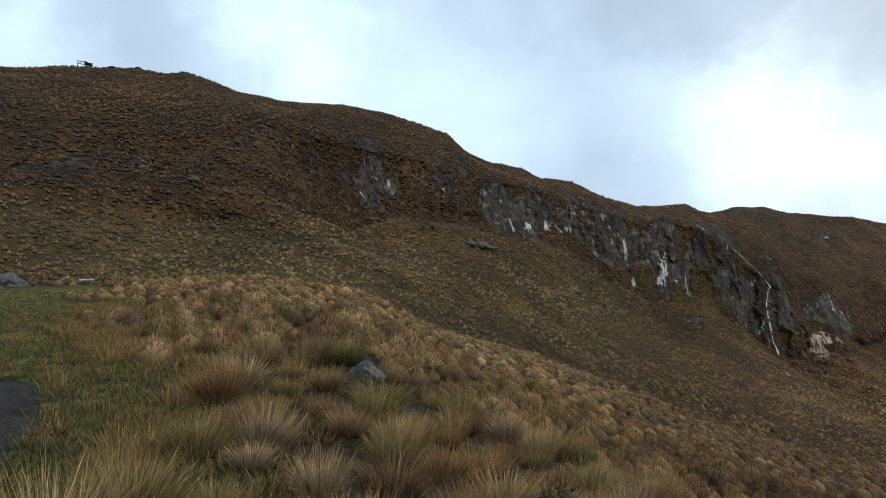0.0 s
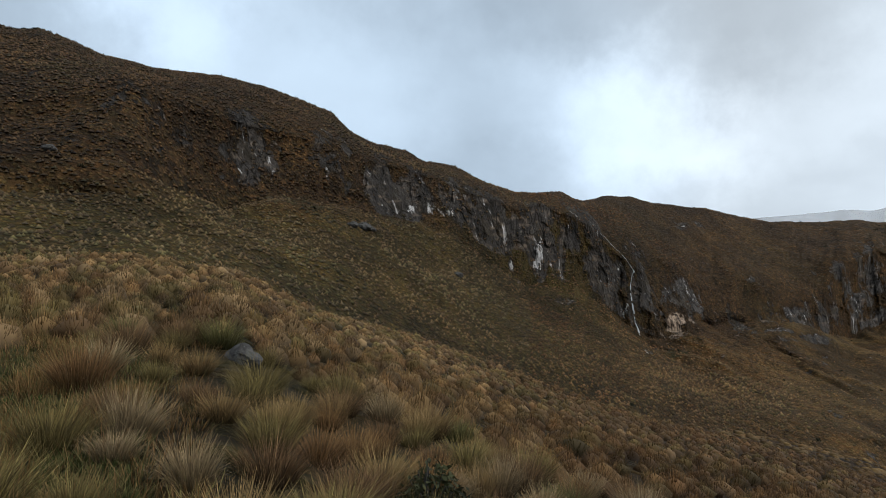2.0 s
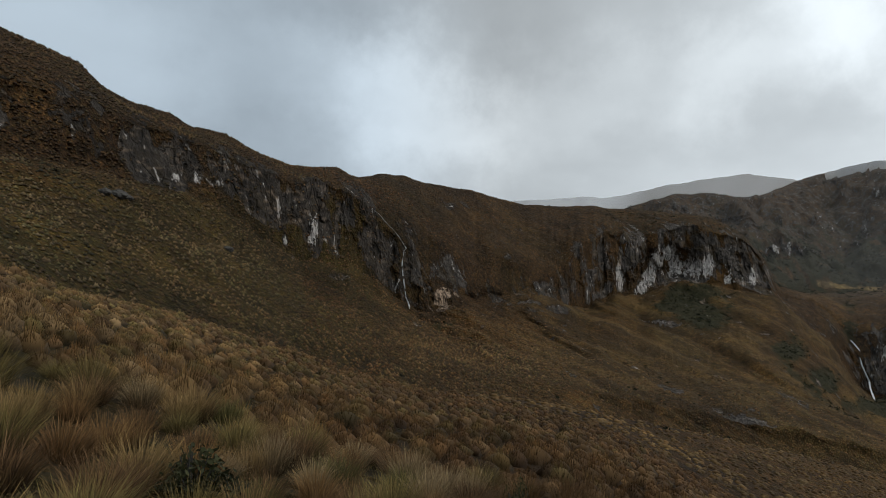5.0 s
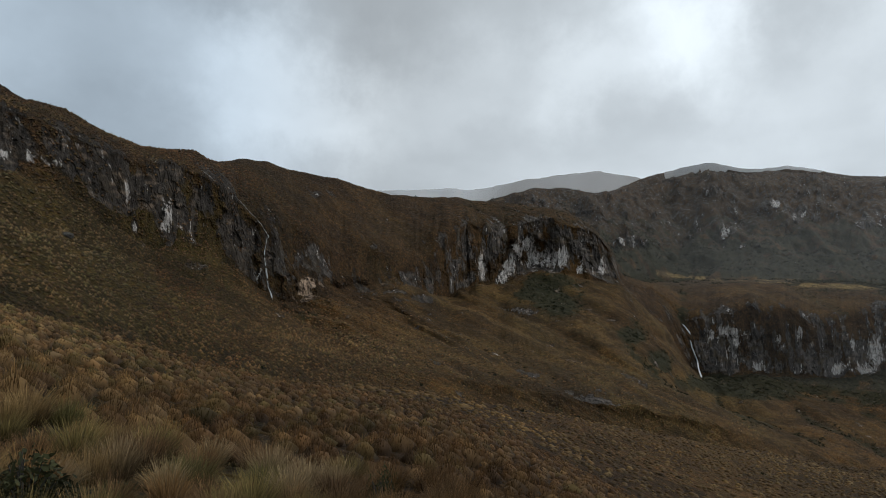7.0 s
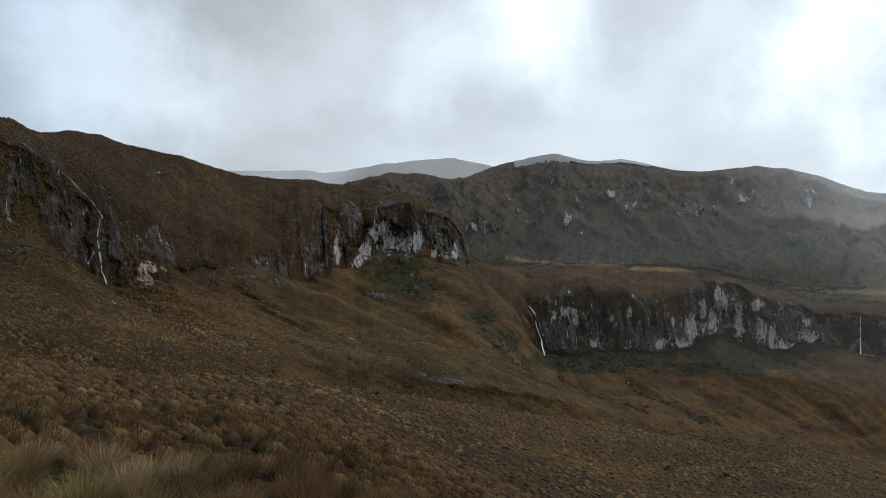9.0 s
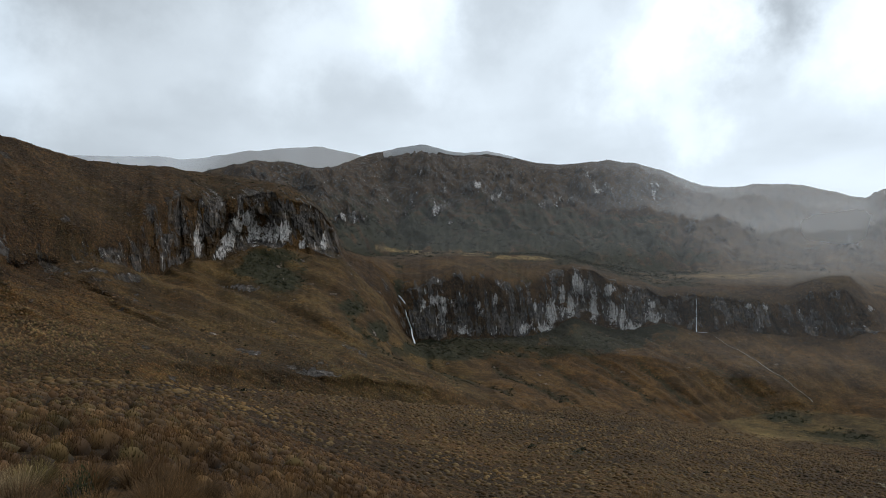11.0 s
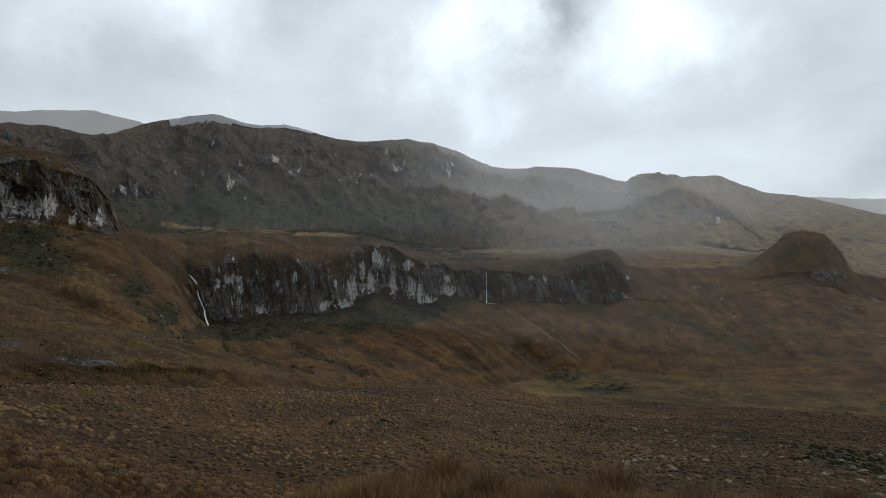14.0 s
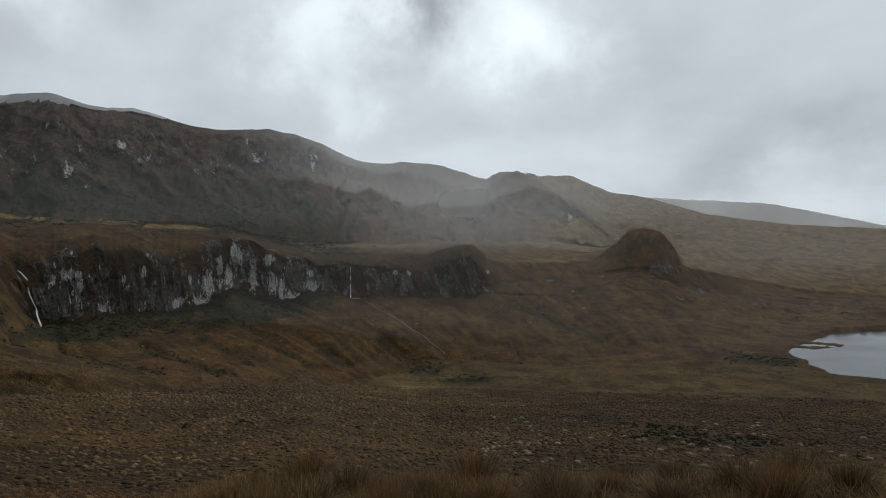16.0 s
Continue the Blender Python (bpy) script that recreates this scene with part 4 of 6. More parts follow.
def blade_material(name, back=0.28):
    m, n = material(name)
    c = n.attr("tint").outputs["Color"]
    rnd = n.put("ObjectInfo").outputs["Random"]
    isl = n.put("NewGeometry").outputs["Random Per Island"]
    c = n.mix(1.0, c, n.mix(isl, (0.62, 0.60, 0.58), (1.32, 1.3, 1.25)), "MULTIPLY")
    c = n.mix(1.0, c, n.mix(rnd, (0.85, 0.82, 0.8), (1.12, 1.14, 1.1)), "MULTIPLY")
    bs = n.put("BsdfPrincipled", ins={"Base Color": c, "Roughness": 0.75, "Specular IOR Level": 0.2})
    tr = n.put("BsdfTranslucent", ins={"Color": c})
    mx = n.put("MixShader", ins={0: back})
    n.t.links.new(bs.outputs[0], mx.inputs[1])
    n.t.links.new(tr.outputs[0], mx.inputs[2])
    n.out(mx.outputs[0])
    return m


def stone_material(name, dark, light_c, moss=0.3):
    m, n = material(name)
    co = n.put("TexCoord").outputs["Object"]
    g, s = n.noise(co, 5, 6, 0.7), n.noise(co, 28, 4, 0.7)
    c = n.mix(n.ramp(g, 0.35, 0.65), dark, light_c)
    c = n.mix(n.ramp(s, 0.62, 0.72, 0, 0.4), c, (0.28, 0.28, 0.27))
    c = n.mix(n.ramp(n.noise(co, 2.6, 5), 0.55, 0.68, 0, moss), c, (0.05, 0.05, 0.022))
    h = n.math("ADD", g, n.math("MULTIPLY", s, 0.4))
    bs = n.put("BsdfPrincipled", ins={"Base Color": c, "Roughness": 0.88, "Specular IOR Level": 0.25, "Normal": n.bump(h, 0.7, 0.05)})
    n.out(bs.outputs[0])
    return m


def wood_material(name, dark, light_c):
    m, n = material(name)
    co = n.put("TexCoord").outputs["Object"]
    g = n.noise(co, 6, 5, 0.7, stretch=(0.3, 4, 4))
    c = n.mix(n.ramp(g, 0.35, 0.65), dark, light_c)
    bs = n.put("BsdfPrincipled", ins={"Base Color": c, "Roughness": 0.85, "Normal": n.bump(g, 0.5, 0.02)})
    n.out(bs.outputs[0])
    return m


def foam_material():
    m, n = material("falling_water")
    co = n.put("TexCoord").outputs["Object"]
    g = n.noise(co, 1.1, 5, 0.7, stretch=(1, 1, 0.18))
    c = n.mix(n.ramp(g, 0.35, 0.6), (0.30, 0.32, 0.34), (0.78, 0.80, 0.82))
    bs = n.put("BsdfPrincipled", ins={"Base Color": c, "Roughness": 0.4})
    n.out(bs.outputs[0])
    return m


def lake_material():
    m, n = material("lake_water")
    co = n.put("TexCoord").outputs["Object"]
    g = n.noise(co, 0.35, 4, 0.6)
    bs = n.put("BsdfPrincipled", ins={"Base Color": (0.03, 0.035, 0.038, 1), "Roughness": n.ramp(n.noise(co, 0.012, 3), 0.35, 0.65, 0.08, 0.25),
                                      "IOR": 1.333, "Normal": n.bump(g, 0.15, 0.1)})
    n.out(bs.outputs[0])
    return m


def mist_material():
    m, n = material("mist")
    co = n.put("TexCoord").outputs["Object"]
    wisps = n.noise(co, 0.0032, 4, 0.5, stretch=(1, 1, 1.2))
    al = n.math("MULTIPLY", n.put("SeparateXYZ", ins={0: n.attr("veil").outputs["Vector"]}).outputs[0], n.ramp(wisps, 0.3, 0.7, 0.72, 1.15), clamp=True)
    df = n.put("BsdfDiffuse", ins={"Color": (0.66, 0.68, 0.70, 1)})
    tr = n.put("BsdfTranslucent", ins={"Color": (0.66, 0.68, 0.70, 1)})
    # Reflected and passed light are summed past one, so the haze reads brighter.
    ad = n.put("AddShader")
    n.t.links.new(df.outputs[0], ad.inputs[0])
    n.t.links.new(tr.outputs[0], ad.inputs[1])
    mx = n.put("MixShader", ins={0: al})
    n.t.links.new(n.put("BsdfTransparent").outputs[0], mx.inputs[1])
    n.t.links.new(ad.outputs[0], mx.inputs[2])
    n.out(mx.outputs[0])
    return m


def soil_material():
    m, n = material("pale_soil")
    co = n.put("TexCoord").outputs["Object"]
    c = n.mix(n.noise(co, 0.6, 5, 0.7), (0.07, 0.055, 0.038), (0.26, 0.225, 0.17))
    n.out(n.put("BsdfPrincipled", ins={"Base Color": c, "Roughness": 0.7}).outputs[0])
    return m


SOIL = soil_material()
LAND, BLADES, LEAVES = land_material(), blade_material("grass_blades"), blade_material("shrub_leaves", 0.15)
BOULDER = stone_material("lichened_stone", (0.024, 0.022, 0.020), (0.085, 0.080, 0.074))
TIMBER = wood_material("weathered_timber", (0.022, 0.020, 0.018), (0.065, 0.06, 0.054))
BLEACHED = wood_material("bleached_wood", (0.25, 0.23, 0.19), (0.5, 0.47, 0.41))
FOAM, LAKE, MIST = foam_material(), lake_material(), mist_material()


# ---------- the ground ----------
def build_ground():
    def closed(v):  # one more ring, drawn together under the viewpoint
        return np.concatenate([v[:1], v])

    verts = np.stack([closed(X), closed(Y), closed(Z)], -1)
    verts[0] = (0.04, 0.03, Z[0].mean())
    verts = verts.reshape(-1, 3)
    i = np.arange(NR)[:, None] * NC
    j = np.arange(NC)[None, :]
    jn = (j + 1) % NC
    faces = np.stack([i + j, i + jn, i + NC + jn, i + NC + j], -1).reshape(-1, 4)
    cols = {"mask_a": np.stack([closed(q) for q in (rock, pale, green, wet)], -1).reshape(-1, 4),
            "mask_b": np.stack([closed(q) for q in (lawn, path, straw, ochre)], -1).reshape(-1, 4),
            "mask_c": np.stack([closed(q + 0 * RR) for q in (heath, meadow, gap_shade, olive)], -1).reshape(-1, 4)}
    me = mesh_from("ground", verts, faces[:, ::-1], cols, smooth=True)
    hard = np.broadcast_to((SEG == 5), RR.shape) & (rock > 0.25) | (crag_zone > 0.3)
    soft_face = ~closed(hard)[:-1].reshape(-1)
    me.polygons.foreach_set("use_smooth", soft_face)
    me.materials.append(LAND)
    return tagged(new("ground", me), "brown tussock grassland with rock walls, hills and valley floor", "ground", kind="structure")


build_ground()


def ground_at(az, r):
    """Height of the near slope at azimuths and distances."""
    c = np.interp(az, AZ, np.arange(NC))
    c0 = np.minimum(c.astype(int), NC - 2)
    f = c - c0
    rc = r_l[0][c0] * (1 - f) + r_l[0][c0 + 1] * f
    k = np.clip(np.log(r / start) / np.log(rc / start) * ROWS[0], 0, ROWS[0] - 1.001)
    k0 = k.astype(int)
    g = k - k0
    top = Z[k0, c0] * (1 - f) + Z[k0, c0 + 1] * f
    low = Z[k0 + 1, c0] * (1 - f) + Z[k0 + 1, c0 + 1] * f
    return top * (1 - g) + low * g


def spot(az, r):
    z = float(ground_at(np.array([az]), np.array([r]))[0])
    return Vector((r * math.sin(radians(az)), r * math.cos(radians(az)), z))


def sight(az, el):
    """The first land met from the viewpoint in a direction."""
    c = int(round(float(np.interp(az, AZ, np.arange(NC)))))
    e = EL[:, c]
    k = int(np.argmax((e[1:] >= el) & (RR[1:, c] > 3))) + 1
    f = (el - e[k - 1]) / max(e[k] - e[k - 1], 1e-6)
    f = min(max(f, 0), 1)
    r = RR[k - 1, c] * (1 - f) + RR[k, c] * f
    return Vector((r * math.sin(radians(az)), r * math.cos(radians(az)), EYE + r * math.tan(radians(el)))), r


# ---------- grass ----------
RNG = np.random.default_rng(7)
# tip colour, base colour
COATS = [((0.49, 0.330, 0.150), (0.092, 0.063, 0.028)), ((0.41, 0.240, 0.105), (0.090, 0.052, 0.022)), ((0.33, 0.255, 0.100), (0.055, 0.053, 0.018)),
         ((0.32, 0.195, 0.100), (0.072, 0.045, 0.022)), ((0.52, 0.385, 0.225), (0.104, 0.077, 0.042)), ((0.255, 0.228, 0.088), (0.046, 0.052, 0.017))]


def tussock_arrays(rng, blades, height, spread, width, coat, simple=False):
    """Blades of one tussock, rising from its stool and bending outwards: vertices, triangles and colours."""
    az = rng.uniform(0, 2 * np.pi, blades)
    far = np.sqrt(rng.uniform(0, 1, blades))
    lean = 0.05 + 0.72 * far * rng.uniform(0.5, 1.1, blades)
    sag = rng.uniform(0.15, 0.85, blades) * (0.35 + 0.75 * far)
    ln = height * rng.uniform(0.62, 1.22, blades)
    br = spread * 0.42 * far
    ba = az + rng.normal(0, 0.5, blades)
    bx, by = br * np.cos(ba), br * np.sin(ba)
    out, h, v = [], np.zeros(blades), np.zeros(blades) - 0.03
    cuts = (0.0, 1.0) if simple else (0.0, 0.5, 1.0)
    out.append(np.stack([bx, by, v], -1))
    for a, b in zip(cuts[:-1], cuts[1:]):
        th = lean + sag * (0.5 * (a + b)) ** 1.3 * 1.4
        h, v = h + ln * (b - a) * np.sin(th), v + ln * (b - a) * np.cos(th)
        out.append(np.stack([bx + h * np.cos(az), by + h * np.sin(az), v], -1))
    side = np.stack([-np.sin(az), np.cos(az), np.zeros(blades)], -1)
    tw = rng.uniform(-1, 1, blades)[:, None]
    side = side * np.cos(tw) + np.stack([np.cos(az), np.sin(az), np.zeros(blades)], -1) * np.sin(tw)
    w = (width * rng.uniform(0.7, 1.3, blades))[:, None]
    tip, base = np.array(coat[0]), np.array(coat[1])
    if simple:
        vs = np.stack([out[0] - side * w, out[0] + side * w, out[1]], 1)
        tri = np.array([[0, 1, 2]])
        sh = np.array([0.0, 0.0, 1.0])
    else:
        vs = np.stack([out[0] - side * w, out[0] + side * w, out[1] - side * w * 0.8, out[1] + side * w * 0.8, out[2]], 1)
        tri = np.array([[0, 1, 3], [0, 3, 2], [2, 3, 4]])
        sh = np.array([0.0, 0.0, 0.5, 0.5, 1.0])
    k = vs.shape[1]
    # Roots go darker than the base colour, painting the shade inside the tussock.
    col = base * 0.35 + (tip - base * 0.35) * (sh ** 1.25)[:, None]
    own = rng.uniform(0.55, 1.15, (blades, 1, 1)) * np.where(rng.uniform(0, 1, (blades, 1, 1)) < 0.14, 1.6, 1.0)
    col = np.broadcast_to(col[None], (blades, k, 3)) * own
    faces = (np.arange(blades)[:, None, None] * k + tri[None]).reshape(-1, 3)
    rgba = np.concatenate([col, np.ones((blades, k, 1))], -1)
    return vs.reshape(-1, 3), faces, rgba.reshape(-1, 4)


def mound_arrays(rng, sides, rings, radius, height, blades, width, coat, shag=0.7, rim=0.45, cap=0.5):
    """A tussock seen from afar: a rounded mound with short blades standing out all over it."""
    # Dark rim and light top put the shade between mounds into the colour.
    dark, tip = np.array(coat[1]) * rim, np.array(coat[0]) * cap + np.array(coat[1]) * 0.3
    vs, cs = [], []
    for k in range(rings):
        a = k / rings * 1.45
        for j in range(sides):
            q = 2 * math.pi * (j + 0.5 * (k % 2)) / sides
            m = radius * rng.uniform(0.65, 1.3)
            vs.append((m * math.cos(a) * math.cos(q), m * math.cos(a) * math.sin(q), height * math.sin(a) * rng.uniform(0.85, 1.15) - 0.03))
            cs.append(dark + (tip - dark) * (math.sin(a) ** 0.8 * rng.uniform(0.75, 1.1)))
    vs.append((0, 0, height * 1.0))
    cs.append(tip)
    fs = []
    for k in range(rings - 1):
        for j in range(sides):
            a, b = k * sides + j, k * sides + (j + 1) % sides
            fs += [(a, b, b + sides), (a, b + sides, a + sides)]
    top = (rings - 1) * sides
    fs += [(top + j, top + (j + 1) % sides, rings * sides) for j in range(sides)]
    v1, f1, c1 = np.array(vs), np.array(fs), np.concatenate([np.array(cs), np.ones((len(cs), 1))], 1)
    if not blades:
        return v1, f1, c1
    a, q = np.arcsin(rng.uniform(0.05, 1.0, blades)), rng.uniform(0, 2 * np.pi, blades)
    n3 = np.stack([np.cos(a) * np.cos(q), np.cos(a) * np.sin(q), np.sin(a)], -1)
    root = n3 * np.array([radius, radius, height]) * 0.9
    d3 = n3 * rng.uniform(0.5, 1.0, (blades, 1)) + np.array([0, 0, 0.7]) + rng.normal(0, 0.22, (blades, 3))
    d3 = d3 / np.linalg.norm(d3, axis=1)[:, None]
    end = root + d3 * height * shag * rng.uniform(0.6, 1.25, (blades, 1))
    side = np.stack([-np.sin(q), np.cos(q), np.zeros(blades)], -1) * width * rng.uniform(0.7, 1.3, (blades, 1))
    v2 = np.stack([root - side, root + side, end], 1).reshape(-1, 3)
    f2 = np.arange(blades * 3).reshape(-1, 3)
    # Blades low on the mound are darker, painting its shaded sides.
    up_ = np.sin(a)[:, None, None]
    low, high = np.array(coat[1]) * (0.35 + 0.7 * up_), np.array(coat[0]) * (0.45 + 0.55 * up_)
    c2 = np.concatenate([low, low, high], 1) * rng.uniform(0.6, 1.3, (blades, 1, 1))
    c2 = np.concatenate([c2, np.ones((blades, 3, 1))], -1).reshape(-1, 4)
    return np.concatenate([v1, v2]), np.concatenate([f1, f2 + len(v1)]), np.concatenate([c1, c2])


def join_copies(name, templates, which, pos, turn, scale, tintf, mat, label, category):
    """All copies of the templates in one mesh."""
    V, F, C, off = [], [], [], 0
    for k, (v, f, c) in enumerate(templates):
        sel = np.nonzero(which == k)[0]
        if not len(sel):
            continue
        cs, sn = np.cos(turn[sel])[:, None], np.sin(turn[sel])[:, None]
        x = (v[None, :, 0] * cs - v[None, :, 1] * sn) * scale[sel, 0:1] + pos[sel, 0:1]
        y = (v[None, :, 0] * sn + v[None, :, 1] * cs) * scale[sel, 0:1] + pos[sel, 1:2]
        z = v[None, :, 2] * scale[sel, 1:2] + pos[sel, 2:3]
        V.append(np.stack([x, y, z], -1).reshape(-1, 3))
        F.append((f[None] + (np.arange(len(sel)) * len(v))[:, None, None]).reshape(-1, 3) + off)
        cc = c[None] * np.concatenate([tintf[sel], np.ones((len(sel), 1))], 1)[:, None, :]
        C.append(cc.reshape(-1, 4))
        off += len(sel) * len(v)
    me = mesh_from(name, np.concatenate(V), np.concatenate(F), {"tint": np.concatenate(C)})
    me.materials.append(mat)
    return tagged(new(name, me), label, category, kind="stuff")


def scatter_polar(count, r0, r1, a0, a1, gap):
    """Places no nearer to one another than gap, nearest first."""
    az, r = RNG.uniform(a0, a1, count), np.sqrt(RNG.uniform(r0 ** 2, r1 ** 2, count))
    x, y = r * np.sin(np.radians(az)), r * np.cos(np.radians(az))
    cell, keep = {}, []
    for i in np.argsort(r):
        cx, cy = int(x[i] // gap), int(y[i] // gap)
        if all((x[i] - x[j]) ** 2 + (y[i] - y[j]) ** 2 >= gap * gap for p in (-1, 0, 1) for q in (-1, 0, 1) for j in cell.get((cx + p, cy + q), ())):
            cell.setdefault((cx, cy), []).append(i)
            keep.append(i)
    return az[keep], r[keep]


def mask_near(field, az, r):
    c = np.interp(az, AZ, np.arange(NC)).round().astype(int)
    k = np.clip(np.log(r / start) / np.log(r_l[0][c] / start) * ROWS[0], 0, ROWS[0] - 1).round().astype(int)
    return field[k, c]


def coat_pick(x, y, n_c):
    """Which coat grows where: neighbours tend to look alike."""
    f = fbm(x / 3.5, y / 3.5, 91, 2) * 0.4 + 0.5 + RNG.normal(0, 0.32, len(x))
    return np.clip((f * n_c).astype(int), 0, n_c - 1)


def near_grass():
    az, r = scatter_polar(42000, 3.6, 46, -41, 134, 0.48)
    bare = (mask_near(lawn, az, r) > 0.35) | (mask_near(path, az, r) > 0.2)
    az, r = az[~bare], r[~bare]
    x, y = r * np.sin(np.radians(az)), r * np.cos(np.radians(az))
    z = ground_at(az, r)
    stone = sight(-5.35, -4.3)[0]
    clear = np.hypot(x - stone.x * 0.97, y - stone.y * 0.97) > 0.85
    az, r, x, y, z = az[clear], r[clear], x[clear], y[clear], z[clear]
    kind = coat_pick(x, y, len(COATS))
    brown = (az + RNG.normal(0, 14, len(az)) > 36) & np.isin(kind, (2, 4, 5))
    kind = np.where(brown, np.where(kind == 4, 0, np.where(kind == 2, 1, 3)), kind)
    big = RNG.uniform(0.55, 1.05, len(x)) * np.where(RNG.uniform(0, 1, len(x)) < 0.18, 1.3, 1.0)
    meshes = []
    # Darker copies of three coats, taken past about 38 degrees azimuth.
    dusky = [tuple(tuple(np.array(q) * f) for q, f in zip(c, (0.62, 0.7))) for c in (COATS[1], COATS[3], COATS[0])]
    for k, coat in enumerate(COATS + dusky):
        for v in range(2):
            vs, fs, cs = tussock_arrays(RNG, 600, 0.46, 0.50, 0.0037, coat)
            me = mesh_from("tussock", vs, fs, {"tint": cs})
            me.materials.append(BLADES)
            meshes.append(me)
    words = ["straw-coloured", "russet-tipped", "olive-green", "brown", "pale grey", "green", "dark russet", "dark brown", "dull tan"]
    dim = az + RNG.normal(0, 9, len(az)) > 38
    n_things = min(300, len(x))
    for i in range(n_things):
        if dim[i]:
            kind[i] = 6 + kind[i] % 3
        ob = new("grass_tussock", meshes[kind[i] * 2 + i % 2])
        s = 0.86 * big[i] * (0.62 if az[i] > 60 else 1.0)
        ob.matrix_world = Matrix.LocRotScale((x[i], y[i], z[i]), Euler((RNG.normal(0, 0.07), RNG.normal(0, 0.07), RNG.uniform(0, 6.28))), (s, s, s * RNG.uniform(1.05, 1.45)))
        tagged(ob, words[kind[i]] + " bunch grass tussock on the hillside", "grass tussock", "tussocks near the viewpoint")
    spots = np.stack([x, y, z], -1)
    idx = np.arange(len(x))
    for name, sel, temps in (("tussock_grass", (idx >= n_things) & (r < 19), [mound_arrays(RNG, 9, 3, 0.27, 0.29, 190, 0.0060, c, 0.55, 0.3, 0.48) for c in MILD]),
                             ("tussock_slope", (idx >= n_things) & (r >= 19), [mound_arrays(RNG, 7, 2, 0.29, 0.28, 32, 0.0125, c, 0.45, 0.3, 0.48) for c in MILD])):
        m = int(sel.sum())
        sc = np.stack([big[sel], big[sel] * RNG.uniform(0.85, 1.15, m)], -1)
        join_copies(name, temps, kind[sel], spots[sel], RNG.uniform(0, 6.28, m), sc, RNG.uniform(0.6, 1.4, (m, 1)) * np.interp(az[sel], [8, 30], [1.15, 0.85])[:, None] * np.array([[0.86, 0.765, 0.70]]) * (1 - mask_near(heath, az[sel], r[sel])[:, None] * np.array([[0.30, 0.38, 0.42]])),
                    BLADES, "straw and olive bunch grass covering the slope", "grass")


def lawn_grass():
    n_b = 15000
    az, r = RNG.uniform(-41, 10, n_b), 3.8 + 26 * RNG.uniform(0, 1, n_b) ** 1.7
    ok = (mask_near(lawn, az, r) > 0.3) & (mask_near(path, az, r) < 0.35) | (r < 9) & (az < -12)
    ok &= mask_near(path, az, r) < 0.35
    az, r = az[ok], r[ok]
    x, y, z = r * np.sin(np.radians(az)), r * np.cos(np.radians(az)), ground_at(az, r)
    coats = [((0.13, 0.14, 0.045), (0.04, 0.055, 0.015)), ((0.20, 0.17, 0.07), (0.06, 0.06, 0.02)), ((0.09, 0.12, 0.035), (0.03, 0.05, 0.012))]
    temps = [tussock_arrays(RNG, 9, 0.11, 0.16, 0.006, c, simple=True) for c in coats]
    m = len(x)
    join_copies("short_grass", temps, RNG.integers(0, 3, m), np.stack([x, y, z + 0.02], -1), RNG.uniform(0, 6.28, m), RNG.uniform(0.6, 1.3, (m, 1)) * np.ones((m, 2)),
                RNG.uniform(0.8, 1.2, (m, 1)) * np.ones((m, 3)), BLADES, "short trodden green grass beside the path", "grass")


def russet_grass():
    """Loose knee-low grass between the lawn and the tussocks."""
    az, r = RNG.uniform(-36, 4, 30000), 3.7 + 16 * RNG.uniform(0, 1, 30000) ** 1.3
    edge = mask_near(lawn, az, r)
    ok = (edge > 0.04) & (edge < 0.85) & (mask_near(path, az, r) < 0.2) | (RNG.uniform(0, 1, 30000) < 0.10) & (mask_near(path, az, r) < 0.1) & (az < -8)
    ok &= ~((az < -26) & (r < 6))
    az, r = az[ok][:4200], r[ok][:4200]
    x, y, z = r * np.sin(np.radians(az)), r * np.cos(np.radians(az)), ground_at(az, r)
    coats = [((0.34, 0.20, 0.085), (0.09, 0.052, 0.020)), ((0.30, 0.165, 0.06), (0.08, 0.045, 0.018)), ((0.24, 0.20, 0.075), (0.05, 0.055, 0.018))]
    temps = [tussock_arrays(RNG, 12, 0.19, 0.34, 0.0042, c, simple=True) for c in coats]
    m = len(x)
    join_copies("russet_grass", temps, RNG.integers(0, 3, m), np.stack([x, y, z + 0.02], -1), RNG.uniform(0, 6.28, m), RNG.uniform(0.6, 1.3, (m, 1)) * np.ones((m, 2)),
                RNG.uniform(0.8, 1.2, (m, 1)) * np.ones((m, 3)), BLADES, "loose russet grass at the edge of the lawn", "grass")


def verge_grass():
    """Low russet grass along the edge where the near slope breaks away."""
    m = 5200
    az, r = RNG.uniform(58, 134, m), RNG.normal(5.7, 0.75, m)
    az = az + 1.2 * fbm(az / 2.5, r, 98, 3)
    x, y, z = r * np.sin(np.radians(az)), r * np.cos(np.radians(az)), ground_at(az, r)
    coats = [((0.26, 0.155, 0.066), (0.06, 0.036, 0.016)), ((0.22, 0.125, 0.048), (0.05, 0.030, 0.013)), ((0.30, 0.20, 0.09), (0.07, 0.045, 0.02))]
    temps = [tussock_arrays(RNG, 14, 0.19, 0.30, 0.0042, c, simple=True) for c in coats]
    tall = (0.45 + 0.55 * np.clip(0.5 + fbm(az / 3.2, az * 0, 99, 3), 0, 1)) * RNG.uniform(0.6, 1.25, m)
    join_copies("verge_grass", temps, RNG.integers(0, 3, m), np.stack([x, y, z + 0.01], -1), RNG.uniform(0, 6.28, m), np.stack([RNG.uniform(0.7, 1.2, m), tall], -1),
                RNG.uniform(0.7, 1.15, (m, 1)) * np.ones((m, 3)), BLADES, "low russet grass along the edge of the near slope", "grass")


